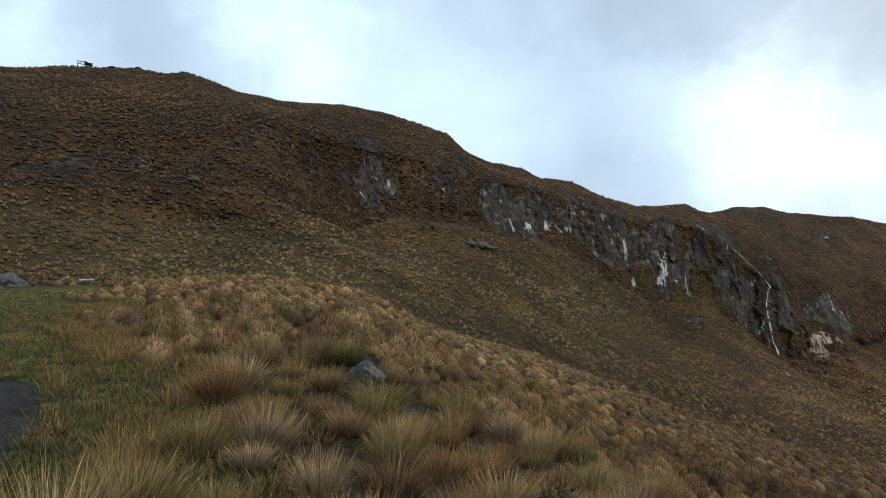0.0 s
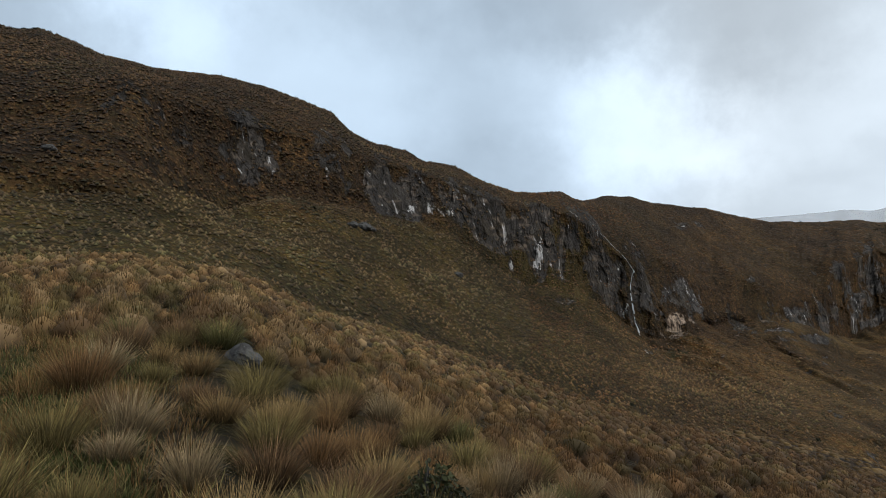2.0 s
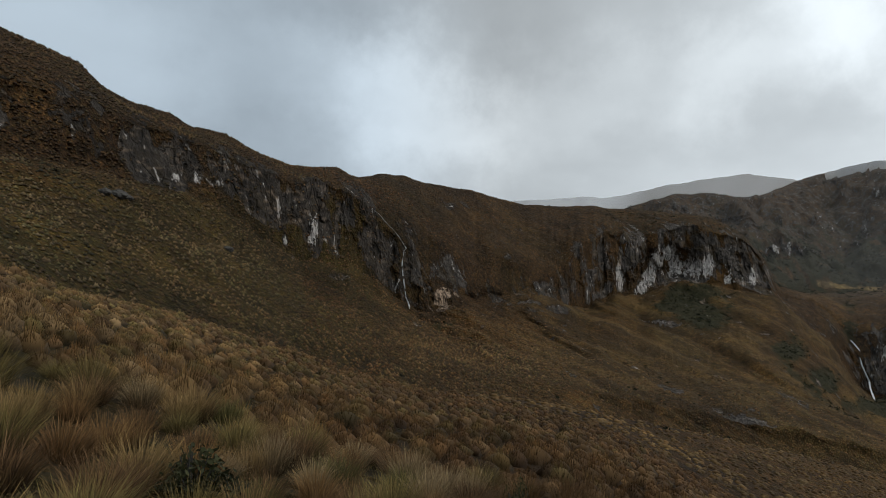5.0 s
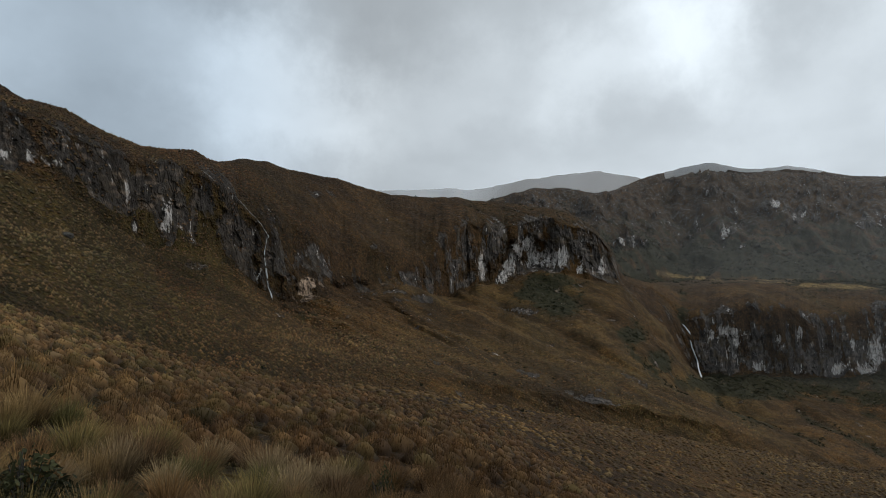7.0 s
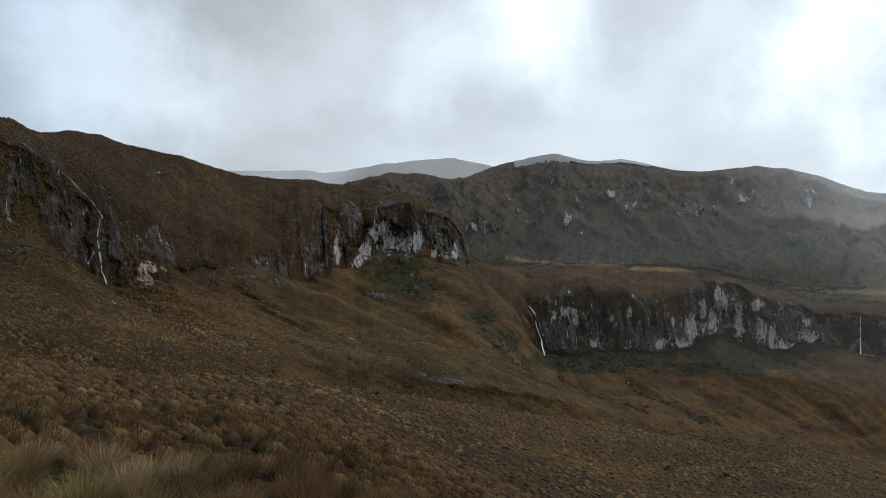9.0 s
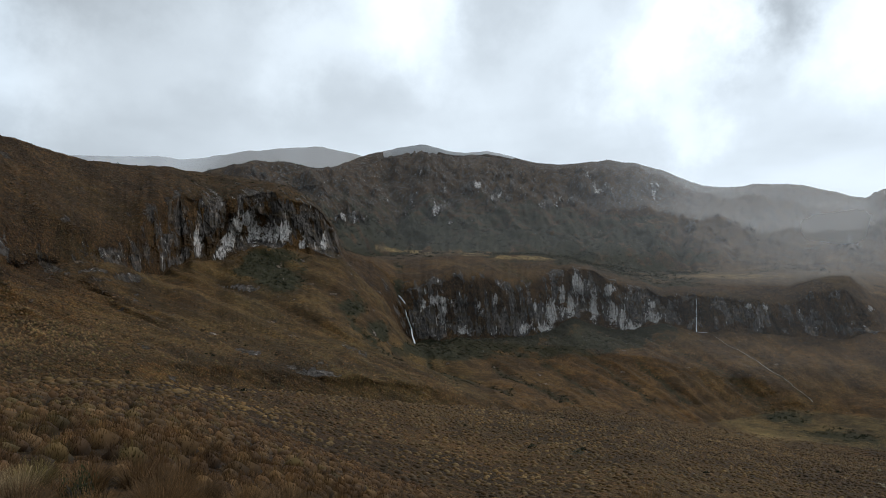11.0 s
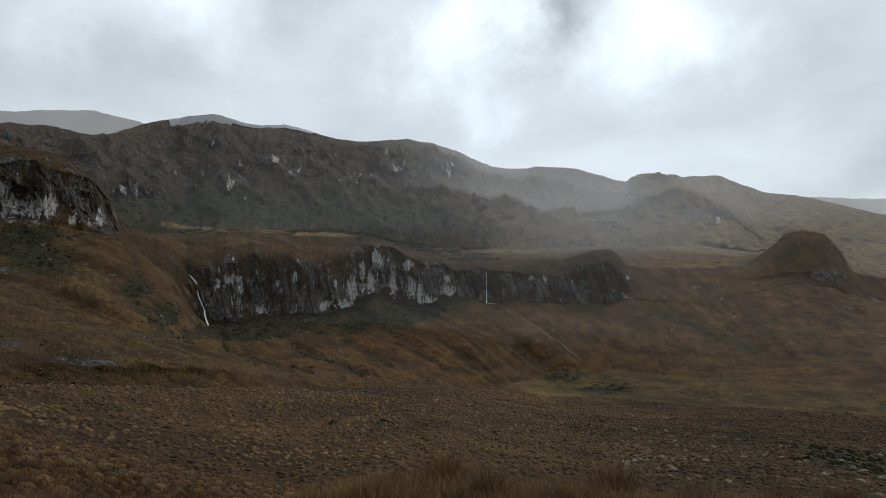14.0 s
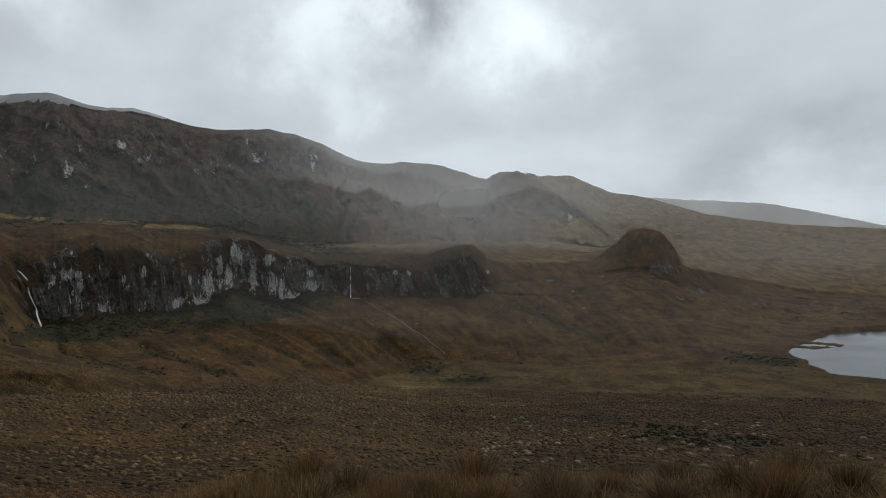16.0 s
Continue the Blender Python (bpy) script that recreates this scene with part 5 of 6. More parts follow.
# places on the land, by area
def on_land(count, weight, field=None):
    w = weight[:-1, :-1] * RR[:-1, :-1] * np.abs(np.diff(AZ))[None, :] * np.hypot(np.diff(RR, axis=0)[:, :-1], np.diff(Z, axis=0)[:, :-1])
    cum = np.cumsum(w.ravel())
    idx = np.searchsorted(cum, RNG.uniform(0, cum[-1], count))
    k, c = np.unravel_index(np.minimum(idx, w.size - 1), w.shape)
    f, g = RNG.uniform(0, 1, count), RNG.uniform(0, 1, count)
    P = np.stack([X, Y, Z], -1)
    lo = P[k, c] * (1 - f)[:, None] + P[k, c + 1] * f[:, None]
    hi = P[k + 1, c] * (1 - f)[:, None] + P[k + 1, c + 1] * f[:, None]
    p = lo * (1 - g)[:, None] + hi * g[:, None]
    return p if field is None else (p, field[k, c])


def slope_grass():
    view = (AA > -40) & (AA < 133)
    grass = view * (1 - rock) * (1 - np.clip(green * 0.5, 0, 1)) * (1 - np.clip(lawn * 2, 0, 1)) * 1.0
    plain = (SEG == 0) * step(AA, 16, 24)
    grow = 0.24 + 0.0011 * RR
    brown = [MILD[0], MILD[1], MILD[3], MILD[4]]
    for name, where, count, blades, wid, hgt, coats in (
            ("slope_tussocks", grass * step(RR, 45, 49) * (RR < 70) * (SEG < 7) * (1 - plain), 4200, 12, 0.024, 0.50, MILD),
            ("hillside_tussocks", grass * step(RR, 56, 60) * (RR < 290) * (SEG < 7) * (1 - 0.6 * step(RR, 130, 270)) * (1 - plain) * (1 - 0.8 * step(AA, 34, 42)), 34000, 1, 0.06, 0.50, MILD),
            ("plain_tussocks", grass * plain * step(RR, 44, 48) / grow ** 2, 25000, 0, 0.0, 0.34, brown)):
        p, hv = on_land(count, where, heath)
        wide = 2 if blades > 8 or not blades else 1
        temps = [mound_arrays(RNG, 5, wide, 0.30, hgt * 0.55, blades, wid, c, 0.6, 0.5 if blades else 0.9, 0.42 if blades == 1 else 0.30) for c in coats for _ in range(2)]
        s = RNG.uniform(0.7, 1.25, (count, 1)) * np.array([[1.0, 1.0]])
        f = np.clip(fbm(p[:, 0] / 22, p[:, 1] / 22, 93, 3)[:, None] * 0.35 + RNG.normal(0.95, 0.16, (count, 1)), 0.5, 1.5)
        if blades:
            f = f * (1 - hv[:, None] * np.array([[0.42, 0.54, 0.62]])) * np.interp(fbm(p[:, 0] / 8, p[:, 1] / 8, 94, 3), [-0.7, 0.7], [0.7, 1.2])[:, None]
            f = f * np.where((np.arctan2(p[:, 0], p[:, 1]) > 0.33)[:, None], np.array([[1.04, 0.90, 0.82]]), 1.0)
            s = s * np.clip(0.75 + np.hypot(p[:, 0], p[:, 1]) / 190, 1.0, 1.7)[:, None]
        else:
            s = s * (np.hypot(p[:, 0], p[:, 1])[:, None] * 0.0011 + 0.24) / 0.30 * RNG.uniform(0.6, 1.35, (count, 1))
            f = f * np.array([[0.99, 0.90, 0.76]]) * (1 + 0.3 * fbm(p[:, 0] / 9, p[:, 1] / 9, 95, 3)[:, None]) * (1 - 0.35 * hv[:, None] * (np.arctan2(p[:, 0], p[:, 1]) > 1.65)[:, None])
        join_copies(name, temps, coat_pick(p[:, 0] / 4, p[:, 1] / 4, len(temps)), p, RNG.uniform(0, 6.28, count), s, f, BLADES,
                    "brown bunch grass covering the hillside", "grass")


def shrub_arrays(rng, leaves, size, leaf, dark, pale_c, flat=0.7):
    """Leaf sprays of one shrub, crowded to its outside."""
    d3 = rng.normal(0, 1, (leaves, 3))
    d3 /= np.linalg.norm(d3, axis=1)[:, None]
    d3[:, 2] = np.abs(d3[:, 2])
    lump = 1 + 0.35 * np.sin(d3[:, 0] * 4.1 + 1) * np.cos(d3[:, 1] * 3.7) + rng.normal(0, 0.10, leaves)
    p = d3 * (size * rng.uniform(0.45, 1.0, leaves) ** 0.5 * lump)[:, None] * np.array([1, 1, flat])
    t1 = rng.normal(0, 1, (leaves, 3))
    t1 /= np.linalg.norm(t1, axis=1)[:, None]
    t2 = np.cross(t1, rng.normal(0, 1, (leaves, 3)))
    t2 /= np.linalg.norm(t2, axis=1)[:, None]
    L = (leaf * rng.uniform(0.6, 1.3, leaves))[:, None]
    vs = np.stack([p - t1 * L, p + t2 * L * 0.45, p + t1 * L, p - t2 * L * 0.45], 1)
    f = (np.arange(leaves)[:, None, None] * 4 + np.array([[0, 1, 2], [0, 2, 3]])[None]).reshape(-1, 3)
    # Leaf colour runs from dark low down to paler at the top.
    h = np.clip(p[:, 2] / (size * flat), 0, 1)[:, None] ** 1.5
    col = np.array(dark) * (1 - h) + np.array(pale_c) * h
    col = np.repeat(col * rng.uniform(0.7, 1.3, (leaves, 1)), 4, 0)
    return vs.reshape(-1, 3), f, np.concatenate([col, np.ones((len(col), 1))], 1)


def scrub_cover():
    view = (AA > -40) & (AA < 133) & (RR > 25)
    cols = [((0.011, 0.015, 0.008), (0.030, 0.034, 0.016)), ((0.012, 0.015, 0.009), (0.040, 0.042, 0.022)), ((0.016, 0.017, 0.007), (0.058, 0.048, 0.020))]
    for name, r0, r1, count, leaves, size in (("slope_scrub", 25, 330, 420, 40, 0.5), ("valley_scrub", 330, 760, 5200, 11, 1.1), ("hill_scrub", 760, 1700, 6500, 9, 2.5)):
        w = view * np.where(green > 0.35, green, 0.012 if r0 > 300 else 0.004) * (RR >= r0) * (RR < r1) * (1 - rock) * (SEG != 5)
        w = w * (1 - lake_in) * (1 - 0.9 * ((SEG == 2) & (AA > 124.3)))
        if not w.any():
            continue
        p = on_land(count, w)
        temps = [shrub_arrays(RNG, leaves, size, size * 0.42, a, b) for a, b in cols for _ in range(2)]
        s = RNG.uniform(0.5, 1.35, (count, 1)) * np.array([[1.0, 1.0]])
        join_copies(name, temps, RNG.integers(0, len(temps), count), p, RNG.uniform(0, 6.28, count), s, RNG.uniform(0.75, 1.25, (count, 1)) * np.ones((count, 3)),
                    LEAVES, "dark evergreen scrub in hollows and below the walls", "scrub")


def heath_cover():
    """Low brown heath on the farther slopes."""
    view = (AA > -40) & (AA < 133)
    w = view * (RR > 235) * (RR < 760) * (SEG < 8) * (SEG > 1) * (SEG != 5) * (1 - rock) * (1 - 0.6 * step(RR, 300, 760)) * (1 - lake_in) * (0.3 + heath) * (1 - 0.8 * band_of(AA, 34, 40, 66, 72) * (SEG < 5))
    w = w * (1 - 0.95 * ((SEG == 2) & (AA > 123))) + view * (SEG == 6) * (RR < 420) * (1 - rock) * 1.0
    count = 24000
    p = on_land(count, w)
    cols = [((0.05, 0.030, 0.015), (0.145, 0.086, 0.038)), ((0.05, 0.036, 0.016), (0.13, 0.096, 0.042)), ((0.04, 0.026, 0.014), (0.115, 0.068, 0.031))]
    temps = [mound_arrays(RNG, 5, 1, 0.62, 0.40, 0, 0, (b, a), rim=0.9) for a, b in cols for _ in range(4)]
    s = RNG.uniform(0.5, 1.2, (count, 1)) * np.array([[1.0, 1.0]]) * (0.7 + np.hypot(p[:, 0], p[:, 1]) / 900)[:, None]
    join_copies("heath", temps, RNG.integers(0, len(temps), count), p, RNG.uniform(0, 6.28, count), s, RNG.uniform(0.7, 1.3, (count, 1)) * np.ones((count, 3)),
                LEAVES, "low brown heath and grass on the far slopes", "heath")


MILD = [tuple(tuple(0.6 * np.array(c[k]) + 0.4 * np.mean([q[k] for q in COATS], axis=0)) for k in (0, 1)) for c in COATS]
near_grass()
lawn_grass()
russet_grass()
verge_grass()
heath_cover()
slope_grass()
scrub_cover()


# ---------- things on the near slope ----------
def part(name, bm, mat, parent, label=""):
    me = bpy.data.meshes.new(name)
    bm.to_mesh(me)
    bm.free()
    me.materials.append(mat)
    ob = new(name, me)
    ob.parent = parent
    return tagged(ob, label) if label else ob


def boulder(name, place, size, seed, label, turn=0.0):
    bm = bmesh.new()
    bmesh.ops.create_icosphere(bm, subdivisions=5, radius=1.0)
    for v in bm.verts:
        p = v.co.copy()
        q = p + Vector((seed, seed * 2.3, 0))
        k = 1 + 0.30 * noise.noise(q * 1.1) + 0.16 * noise.noise(q * 2.9) + 0.06 * noise.noise(q * 8) + 0.025 * noise.noise(q * 19)
        for cut in ((0.3, -0.8, 0.55), (-0.8, -0.1, 0.5), (0.75, 0.2, 0.6), (0.1, 0.5, 0.85)):
            c = Vector(cut).normalized()
            over = (p * k).dot(c) - 0.78
            if over > 0:
                p = p - c * over * 0.85 / k
        v.co = Vector((p.x * size[0], p.y * size[1], p.z * size[2])) * k
    me = bpy.data.meshes.new(name)
    bm.to_mesh(me)
    bm.free()
    me.polygons.foreach_set("use_smooth", np.ones(len(me.polygons), dtype=bool))
    me.materials.append(BOULDER)
    ob = new(name, me)
    ob.matrix_world = Matrix.LocRotScale(place, Euler((0, 0, turn)), None)
    return tagged(ob, label, "boulder")


def near_shrub(place, size, seed, label, upright=False):
    rng = np.random.default_rng(seed)
    root = tagged(new("shrub"), label, "shrub")
    root.location = place
    bm = bmesh.new()
    for k in range(16):
        a, tilt = rng.uniform(0, 6.28), rng.uniform(0.1, 0.5 if upright else 0.95)
        ln = size * rng.uniform(0.8, 1.15)
        end = Vector((math.sin(tilt) * math.cos(a), math.sin(tilt) * math.sin(a), math.cos(tilt))) * ln
        mat = Matrix.Translation(end / 2) @ end.to_track_quat("Z", "Y").to_matrix().to_4x4()
        bmesh.ops.create_cone(bm, segments=5, radius1=0.012, radius2=0.004, depth=ln, matrix=mat)
    part("stems", bm, TIMBER, root, "thin woody twigs")
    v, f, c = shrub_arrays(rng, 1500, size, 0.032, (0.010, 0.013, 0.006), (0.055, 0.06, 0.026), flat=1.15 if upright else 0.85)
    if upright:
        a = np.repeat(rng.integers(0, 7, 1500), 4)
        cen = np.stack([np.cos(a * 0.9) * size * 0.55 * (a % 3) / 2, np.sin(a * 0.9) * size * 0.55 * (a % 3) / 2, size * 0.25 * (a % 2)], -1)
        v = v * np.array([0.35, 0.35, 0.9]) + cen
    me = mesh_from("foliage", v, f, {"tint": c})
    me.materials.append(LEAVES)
    leaf = new("foliage", me)
    leaf.parent = root
    tagged(leaf, "small dark green leathery leaves")
    return root


boulder("boulder", sight(-5.35, -4.3)[0] + Vector((0, 0, 0.07)), (0.215, 0.19, 0.175), 3.0, "grey lichened boulder half sunk among tussocks", 0.4)
boulder("boulder", spot(-32.6, 34) + Vector((0, 0, 0.15)), (0.75, 0.6, 0.5), 9.0, "pale grey boulder at the edge of the lawn", 1.1)
near_shrub(spot(10.6, 5.7), 0.40, 5, "low dark green evergreen shrub among tussocks")
near_shrub(spot(37.8, 7.9), 0.36, 8, "upright dark twiggy shrub among tussocks", True)


def branch(place, ln, turn, lift):
    bm = bmesh.new()
    bmesh.ops.create_cone(bm, segments=8, radius1=0.07, radius2=0.035, depth=ln, cap_ends=True)
    for v in bm.verts:
        v.co += Vector((noise.noise(v.co * 3), noise.noise(v.co * 3 + Vector((5, 0, 0))), 0)) * 0.03
    me = bpy.data.meshes.new("fallen_branch")
    bm.to_mesh(me)
    bm.free()
    me.materials.append(BLEACHED)
    ob = new("fallen_branch", me)
    ob.matrix_world = Matrix.LocRotScale(place, Euler((radians(90 - lift), 0, turn)), None)
    return tagged(ob, "bleached fallen branch lying at the lawn's edge", "branch")


branch(spot(-29.3, 33) + Vector((0, 0, 0.22)), 1.0, radians(60), 18)
branch(spot(-27.6, 33.5) + Vector((0, 0, 0.22)), 0.7, radians(80), 6)


# ---------- lookout shelter on the skyline ----------
def shelter(place, turn):
    root = tagged(new("lookout_shelter"), "small weathered timber shelter on the hilltop", "shelter")
    root.matrix_world = Matrix.LocRotScale(place, Euler((0, 0, turn)), None)

    def box(name, c, s, mat=TIMBER, rot=0.0, label=""):
        bm = bmesh.new()
        bmesh.ops.create_cube(bm, size=1.0)
        bmesh.ops.transform(bm, matrix=Matrix.Translation(c) @ Matrix.Rotation(rot, 4, "Y") @ Matrix.Diagonal((*s, 1)), verts=bm.verts)
        bmesh.ops.bevel(bm, geom=bm.edges[:], offset=0.02, segments=1, affect="EDGES")
        part(name, bm, mat, root, label)

    for px in (-1.5, 0.2, 1.5):
        for py in (-0.8, 0.8):
            box("post", (px, py, 0.95), (0.14, 0.14, 2.4))
    box("beam", (0, -0.8, 2.2), (3.4, 0.16, 0.16))
    box("beam", (0, 0.8, 2.2), (3.4, 0.16, 0.16))
    box("roof", (0.75, 0, 2.15), (1.9, 2.0, 0.10), rot=0.35, label="sloping plank roof")
    box("wall_panel", (0.85, 0.0, 0.85), (1.2, 1.5, 1.7), label="dark board wall")
    return root


p, r = sight(-29.2, 18.85)
shelter(p + Vector((0, 0, -0.5)), radians(29))


# ---------- waterfalls ----------
def waterfall(pts, wide, strands, label, proud=0.8, swell=(1.0, 1.0), gaps=False):
    """Strands of falling water down a line of (azimuth, elevation); swell: how wide along its length."""
    root = tagged(new("waterfall"), label, "waterfall")
    base = []
    for az, el in pts:
        q, r = sight(az, el)
        base.append((az, el, r - proud))
    for k in range(1, len(base)):
        if base[k][1] < base[k - 1][1] and base[k][2] > base[k - 1][2]:
            base[k] = (base[k][0], base[k][1], base[k - 1][2] - 0.05)
    root.location = Vector((base[-1][2] * math.sin(radians(base[-1][0])), base[-1][2] * math.cos(radians(base[-1][0])), EYE + base[-1][2] * math.tan(radians(base[-1][1]))))
    for s in range(strands):
        bm = bmesh.new()
        ring0 = None
        off = (s - (strands - 1) / 2) * wide * 0.5
        steps = 6
        for k in range((len(base) - 1) * steps + 1):
            i, f = min(k // steps, len(base) - 2), k / steps - min(k // steps, len(base) - 2)
            az, el, r = (base[i][j] + (base[i + 1][j] - base[i][j]) * f for j in range(3))
            w = wide * (0.32 + 0.42 * noise.noise(Vector((k * 0.45, s * 3.1, 0.5))) + 0.12 * k / (len(base) * steps))
            wob = off + wide * (1.6 if gaps else 0.5) * noise.noise(Vector((k * 0.22, s * 7.7, 3.0)))
            t = Vector((math.cos(radians(az)), -math.sin(radians(az)), 0))
            nrm = Vector((-math.sin(radians(az)), -math.cos(radians(az)), 0))
            c = Vector((r * math.sin(radians(az)), r * math.cos(radians(az)), EYE + r * math.tan(radians(el)))) + t * wob + nrm * 0.12 * s - root.location
            w = max(w * float(np.interp(k / ((len(base) - 1) * steps), np.linspace(0, 1, len(swell)), swell)), 0.05 * wide)
            ring = [bm.verts.new(c + t * w * math.cos(q) + nrm * w * 0.45 * math.sin(q)) for q in (0, 1.05, 2.09, 3.14, 4.71)]
            broken = gaps and noise.noise(Vector((k * 0.55 + 3.3, s * 5.1, 9.0))) < -0.12
            if broken and len(bm.faces):
                part("strand", bm, FOAM, root)
                bm = bmesh.new()
                ring = [bm.verts.new(c + t * w * math.cos(q) + nrm * w * 0.45 * math.sin(q)) for q in (0, 1.05, 2.09, 3.14, 4.71)]
            elif broken:
                bmesh.ops.delete(bm, geom=[v for v in bm.verts if v not in ring], context="VERTS")
            if ring0 and not broken:
                for q in range(5):
                    bm.faces.new((ring0[q], ring0[(q + 1) % 5], ring[(q + 1) % 5], ring[q]))
            ring0 = ring
        if len(bm.faces):
            part("strand", bm, FOAM, root)
        else:
            bm.free()
    return root


waterfall([(24.80, 7.43), (26.00, 6.24), (27.00, 5.22), (27.60, 4.17), (27.40, 3.72), (27.30, 2.62), (27.50, 1.31), (27.70, -0.00), (28.10, -1.09)], 0.27, 2, "thin white waterfall breaking over a dark wet gully", swell=(0.35, 0.3, 0.5, 1.1, 0.6, 0.8, 1.2, 0.9, 0.6), gaps=True)
waterfall([(62.70, -2.63), (63.20, -3.24), (63.40, -4.41), (63.80, -5.58), (64.10, -6.84)], 0.8, 2, "white waterfall down the side of the rock wall")
waterfall([(87.70, -2.80), (87.70, -4.18), (87.70, -5.51)], 0.9, 1, "slender straight waterfall in the dark rock wall")


# ---------- lake ----------
def lake():
    aa = np.linspace(123.2, 178, 60)
    v = np.array([(r * math.sin(radians(a)), r * math.cos(radians(a)), -98.0) for a in aa for r in (520, 640, 760, 900)])
    f = np.array([(i * 4 + j, i * 4 + j + 1, i * 4 + j + 5, i * 4 + j + 4) for i in range(59) for j in range(3)])
    me = mesh_from("lake", v, f)
    me.materials.append(LAKE)
    tagged(new("lake", me), "calm grey mountain lake in the valley", "lake", kind="structure")


lake()


# ---------- pale shrubs on the lower slope ----------
def pale_shrubs():
    meshes = []
    for k in range(4):
        v, f, c = mound_arrays(RNG, 10, 3, 0.55, 0.62, 90, 0.018, ((0.60, 0.52, 0.37), (0.030, 0.026, 0.014)), 0.5, 0.25, 0.50)
        me = mesh_from("pale_shrub", v, f, {"tint": c})
        me.materials.append(BLADES)
        meshes.append(me)
    k = 0
    while k < 130:
        az, el = RNG.uniform(99, 132), RNG.uniform(-19.2, -14.6)
        if fbm(np.array([az / 3.0]), np.array([el / 0.45]), 97, 2)[0] < -0.05:
            continue
        q, r = sight(az, el)
        if r < 40 or r > 330:
            continue
        ob = new("pale_shrub", meshes[k % 4])
        s = RNG.uniform(0.4, 1.0) * (0.65 + r / 320)
        ob.matrix_world = Matrix.LocRotScale(q, Euler((0, 0, RNG.uniform(0, 6.28))), (s * RNG.uniform(0.9, 1.5), s, s * RNG.uniform(0.6, 1.0)))
        tagged(ob, "rounded shrub with pale grey-green crown on the slope", "shrub", "pale shrubs on the lower slope")
        k += 1


pale_shrubs()


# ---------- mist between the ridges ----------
# Haze is put in as see-through sheets, opacity set by azimuth and elevation.
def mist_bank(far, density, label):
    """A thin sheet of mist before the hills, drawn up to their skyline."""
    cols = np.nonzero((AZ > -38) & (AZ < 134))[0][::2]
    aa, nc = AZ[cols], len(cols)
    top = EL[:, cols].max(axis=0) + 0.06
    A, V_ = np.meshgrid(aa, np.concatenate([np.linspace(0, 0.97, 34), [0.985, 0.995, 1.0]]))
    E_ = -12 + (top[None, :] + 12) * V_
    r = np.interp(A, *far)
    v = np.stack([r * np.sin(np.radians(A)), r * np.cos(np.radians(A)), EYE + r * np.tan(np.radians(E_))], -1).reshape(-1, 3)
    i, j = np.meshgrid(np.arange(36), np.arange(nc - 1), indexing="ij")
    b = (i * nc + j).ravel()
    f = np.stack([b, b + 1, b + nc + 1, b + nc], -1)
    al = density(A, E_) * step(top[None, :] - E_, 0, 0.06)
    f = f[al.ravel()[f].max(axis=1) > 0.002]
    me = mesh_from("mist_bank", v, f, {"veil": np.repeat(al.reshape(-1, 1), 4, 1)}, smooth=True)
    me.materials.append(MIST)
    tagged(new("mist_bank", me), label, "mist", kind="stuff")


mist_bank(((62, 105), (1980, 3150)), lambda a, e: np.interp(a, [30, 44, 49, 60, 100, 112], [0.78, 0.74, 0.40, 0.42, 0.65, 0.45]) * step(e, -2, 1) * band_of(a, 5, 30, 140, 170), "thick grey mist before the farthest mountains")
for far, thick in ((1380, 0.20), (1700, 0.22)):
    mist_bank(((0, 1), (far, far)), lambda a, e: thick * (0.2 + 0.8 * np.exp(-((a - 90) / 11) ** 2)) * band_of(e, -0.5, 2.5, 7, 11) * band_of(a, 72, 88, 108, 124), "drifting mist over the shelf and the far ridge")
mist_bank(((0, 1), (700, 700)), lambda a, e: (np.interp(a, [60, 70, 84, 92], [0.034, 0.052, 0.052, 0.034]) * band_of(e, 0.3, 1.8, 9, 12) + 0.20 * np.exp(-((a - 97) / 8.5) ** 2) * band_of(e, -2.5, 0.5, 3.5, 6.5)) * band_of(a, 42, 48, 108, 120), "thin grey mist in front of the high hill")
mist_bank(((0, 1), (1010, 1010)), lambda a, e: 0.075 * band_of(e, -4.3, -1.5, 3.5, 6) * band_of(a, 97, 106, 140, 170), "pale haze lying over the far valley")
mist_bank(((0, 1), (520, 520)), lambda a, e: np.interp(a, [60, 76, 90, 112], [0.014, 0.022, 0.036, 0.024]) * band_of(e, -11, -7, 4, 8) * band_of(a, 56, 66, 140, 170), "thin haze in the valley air")


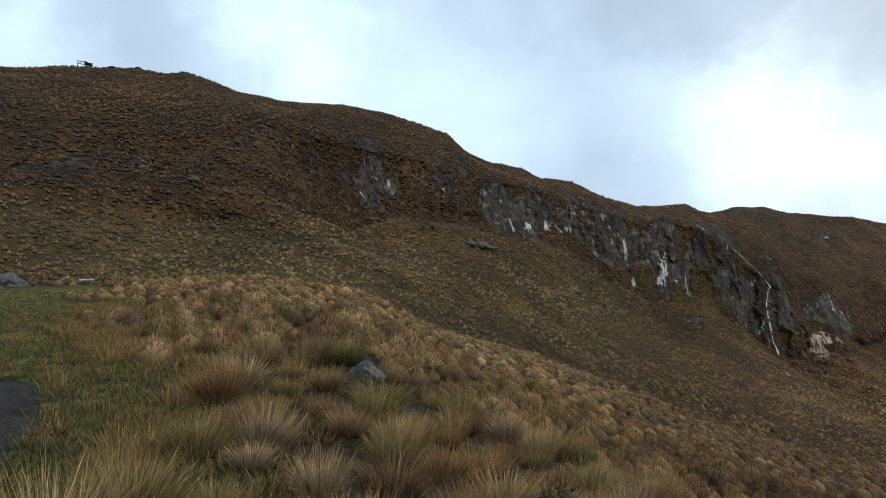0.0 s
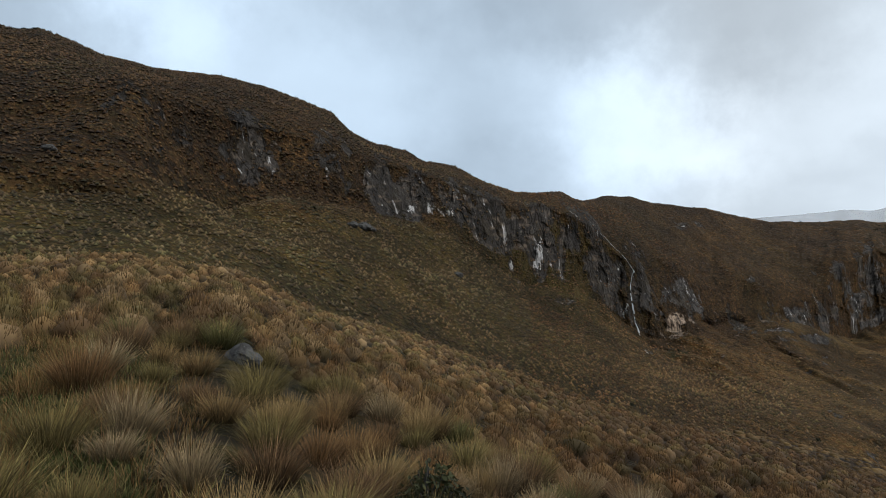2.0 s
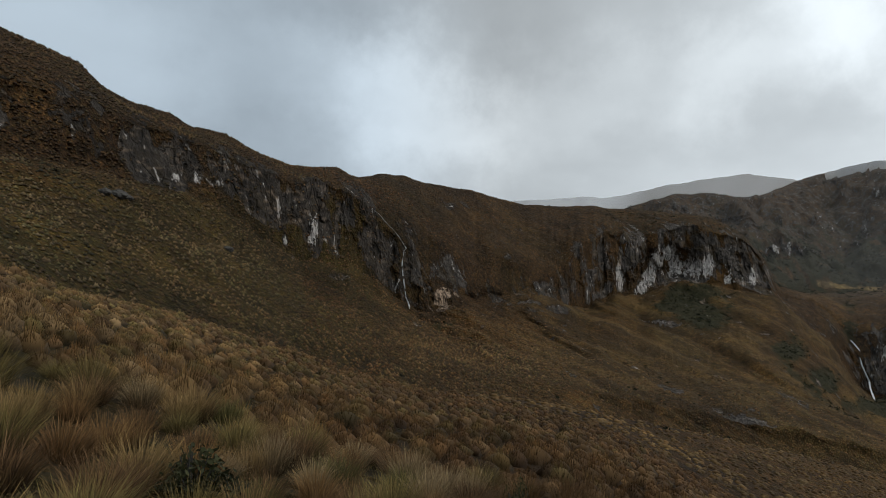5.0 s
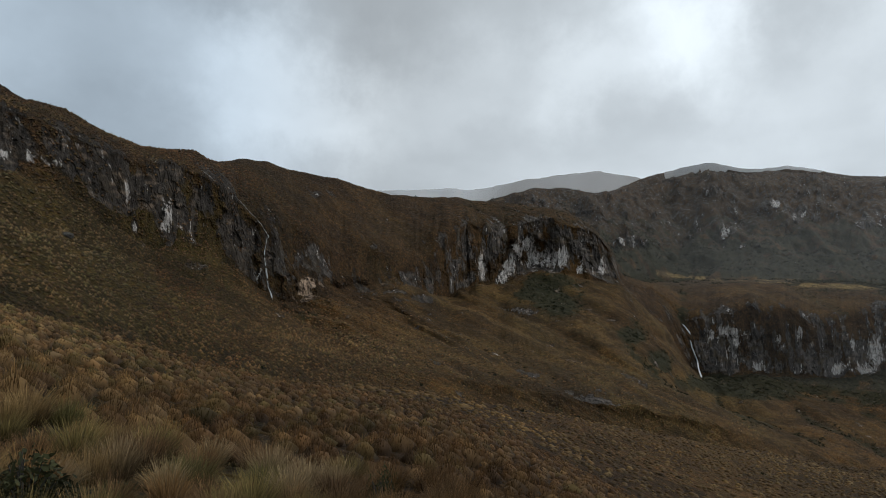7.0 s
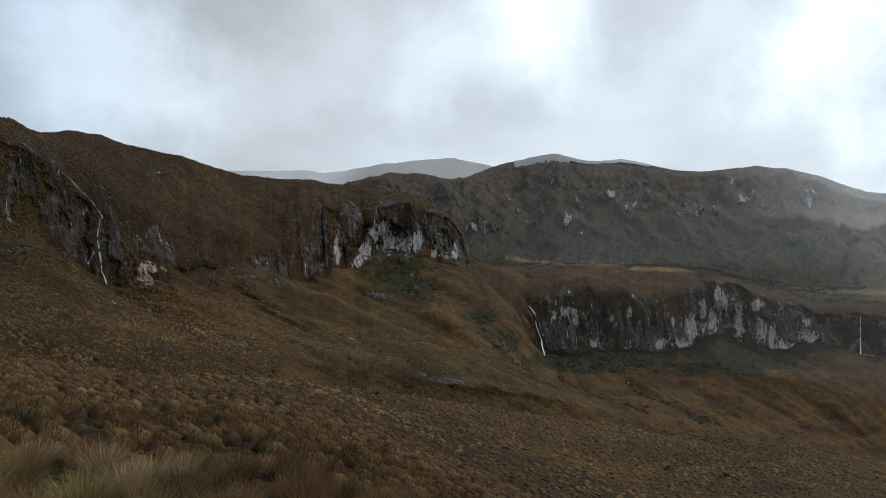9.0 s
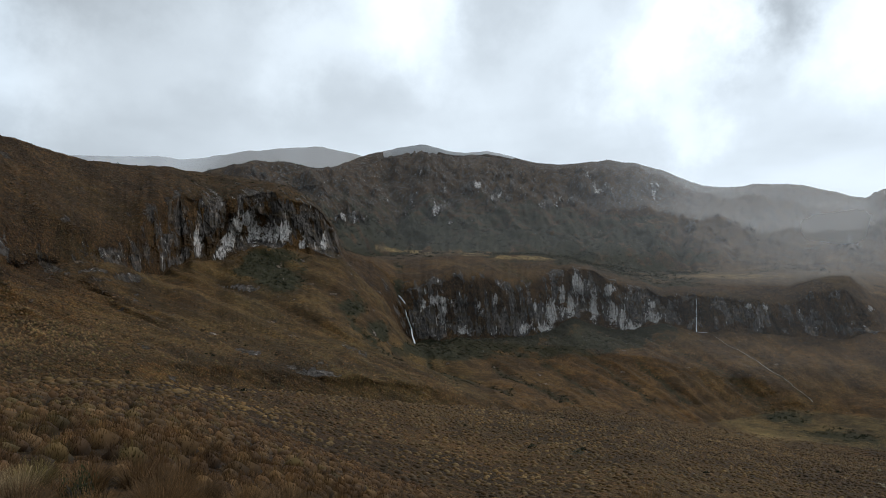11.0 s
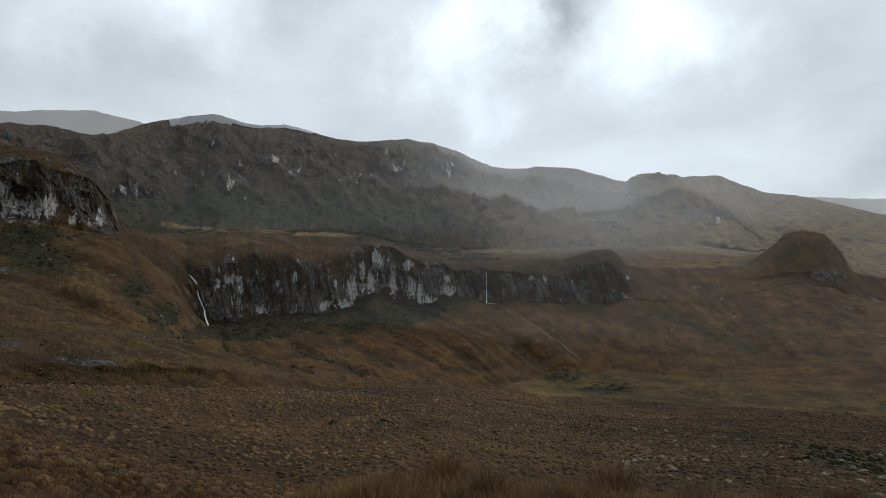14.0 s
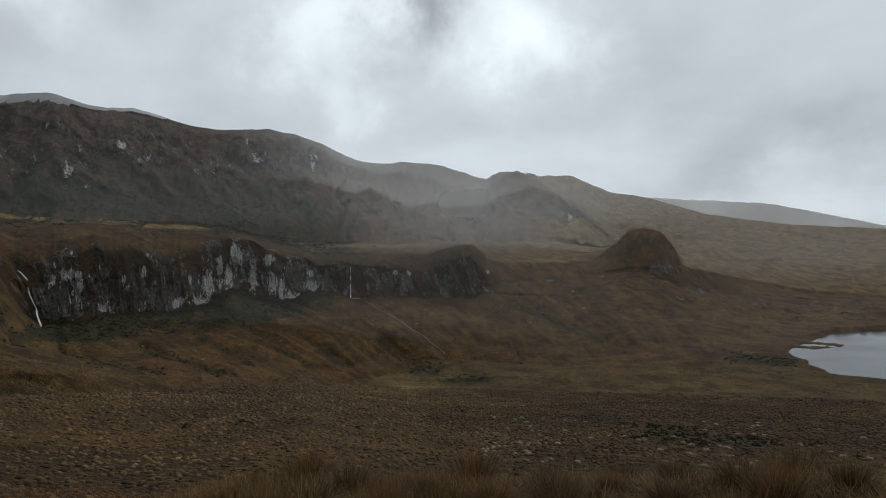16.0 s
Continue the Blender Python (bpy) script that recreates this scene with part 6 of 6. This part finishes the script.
# ---------- stream below the straight fall, and its pool ----------
def ribbon(name, pts, wide, lift, label, category, mat):
    """A narrow band of water or bare soil laid on the land along a line of (azimuth, elevation)."""
    v, f = [], []
    rng = random.Random(4)
    fine = []
    for k in range(len(pts) - 1):
        for i in range(5):
            t = i / 5
            fine.append((pts[k][0] + (pts[k + 1][0] - pts[k][0]) * t + rng.uniform(-0.12, 0.12), pts[k][1] + (pts[k + 1][1] - pts[k][1]) * t))
    fine.append(pts[-1])
    spots = [sight(a, e)[0] + Vector((0, 0, lift)) for a, e in fine]
    for k, p in enumerate(spots):
        q = spots[min(k + 1, len(spots) - 1)] - spots[max(k - 1, 0)]
        side = Vector((q.y, -q.x, 0)).normalized() * wide * rng.uniform(0.3, 0.8)
        v += [p - side, p + Vector((0, 0, 0.15)), p + side]
    for k in range(len(spots) - 1):
        a = k * 3
        f += [(a, a + 1, a + 4, a + 3), (a + 1, a + 2, a + 5, a + 4)]
    me = mesh_from(name, np.array([tuple(p) for p in v]), np.array(f), smooth=True)
    me.materials.append(mat)
    return tagged(new(name, me), label, category, kind="structure")


ribbon("stream", [(89.10, -5.80), (90.30, -6.63), (92.10, -7.59), (93.70, -8.67), (94.90, -9.56), (95.90, -10.43)], 0.55, 0.25, "thin pale stream running down the slope to the valley", "stream", SOIL)
ribbon("pool", [(87.90, -5.56), (88.10, -5.57), (88.50, -5.59)], 1.1, 0.35, "small bright pool at the foot of the straight fall", "pool", FOAM)


# ---------- plants along the hilltop ----------
def hilltop_plants():
    meshes = []
    for k in range(3):
        v, f, c = shrub_arrays(RNG, 60, 0.42, 0.16, (0.02, 0.02, 0.012), (0.06, 0.055, 0.03), flat=1.5)
        me = mesh_from("hilltop_shrub", v, f, {"tint": c})
        me.materials.append(LEAVES)
        meshes.append(me)
    for k in range(46):
        az = RNG.uniform(-36, 24) if k > 22 else RNG.uniform(-30, -21.5)
        c = int(round(float(np.interp(az, AZ, np.arange(NC)))))
        rows = np.nonzero((SEG[:, 0] == 6))[0]
        row = rows[int(np.argmax(EL[rows, c]))]
        ob = new("hilltop_shrub", meshes[k % 3])
        s = RNG.uniform(0.5, 1.3) * (1.0 if k > 22 else 1.8)
        ob.matrix_world = Matrix.LocRotScale((X[row, c], Y[row, c], Z[row, c]), Euler((0, 0, RNG.uniform(0, 6.28))), (s * 0.9, s * 0.9, s * (0.8 if k > 22 else 0.42)))
        tagged(ob, "small dark upright shrub on the hill's crest", "shrub", "shrubs on the hilltop")


hilltop_plants()
for az, el, size, seed in ((3.2, 7.6, 1.5, 21.0), (4.1, 7.5, 1.9, 27.0), (4.9, 7.3, 1.1, 33.0), (12.6, 3.6, 1.3, 41.0), (-20.5, 11.6, 1.1, 47.0)):
    q = sight(az, el)[0]
    boulder("rock_outcrop", q + Vector((0, 0, 0.1)), (size, size * 0.8, size * 0.55), seed, "weathered grey rock outcrop on the grassy hillside", seed)
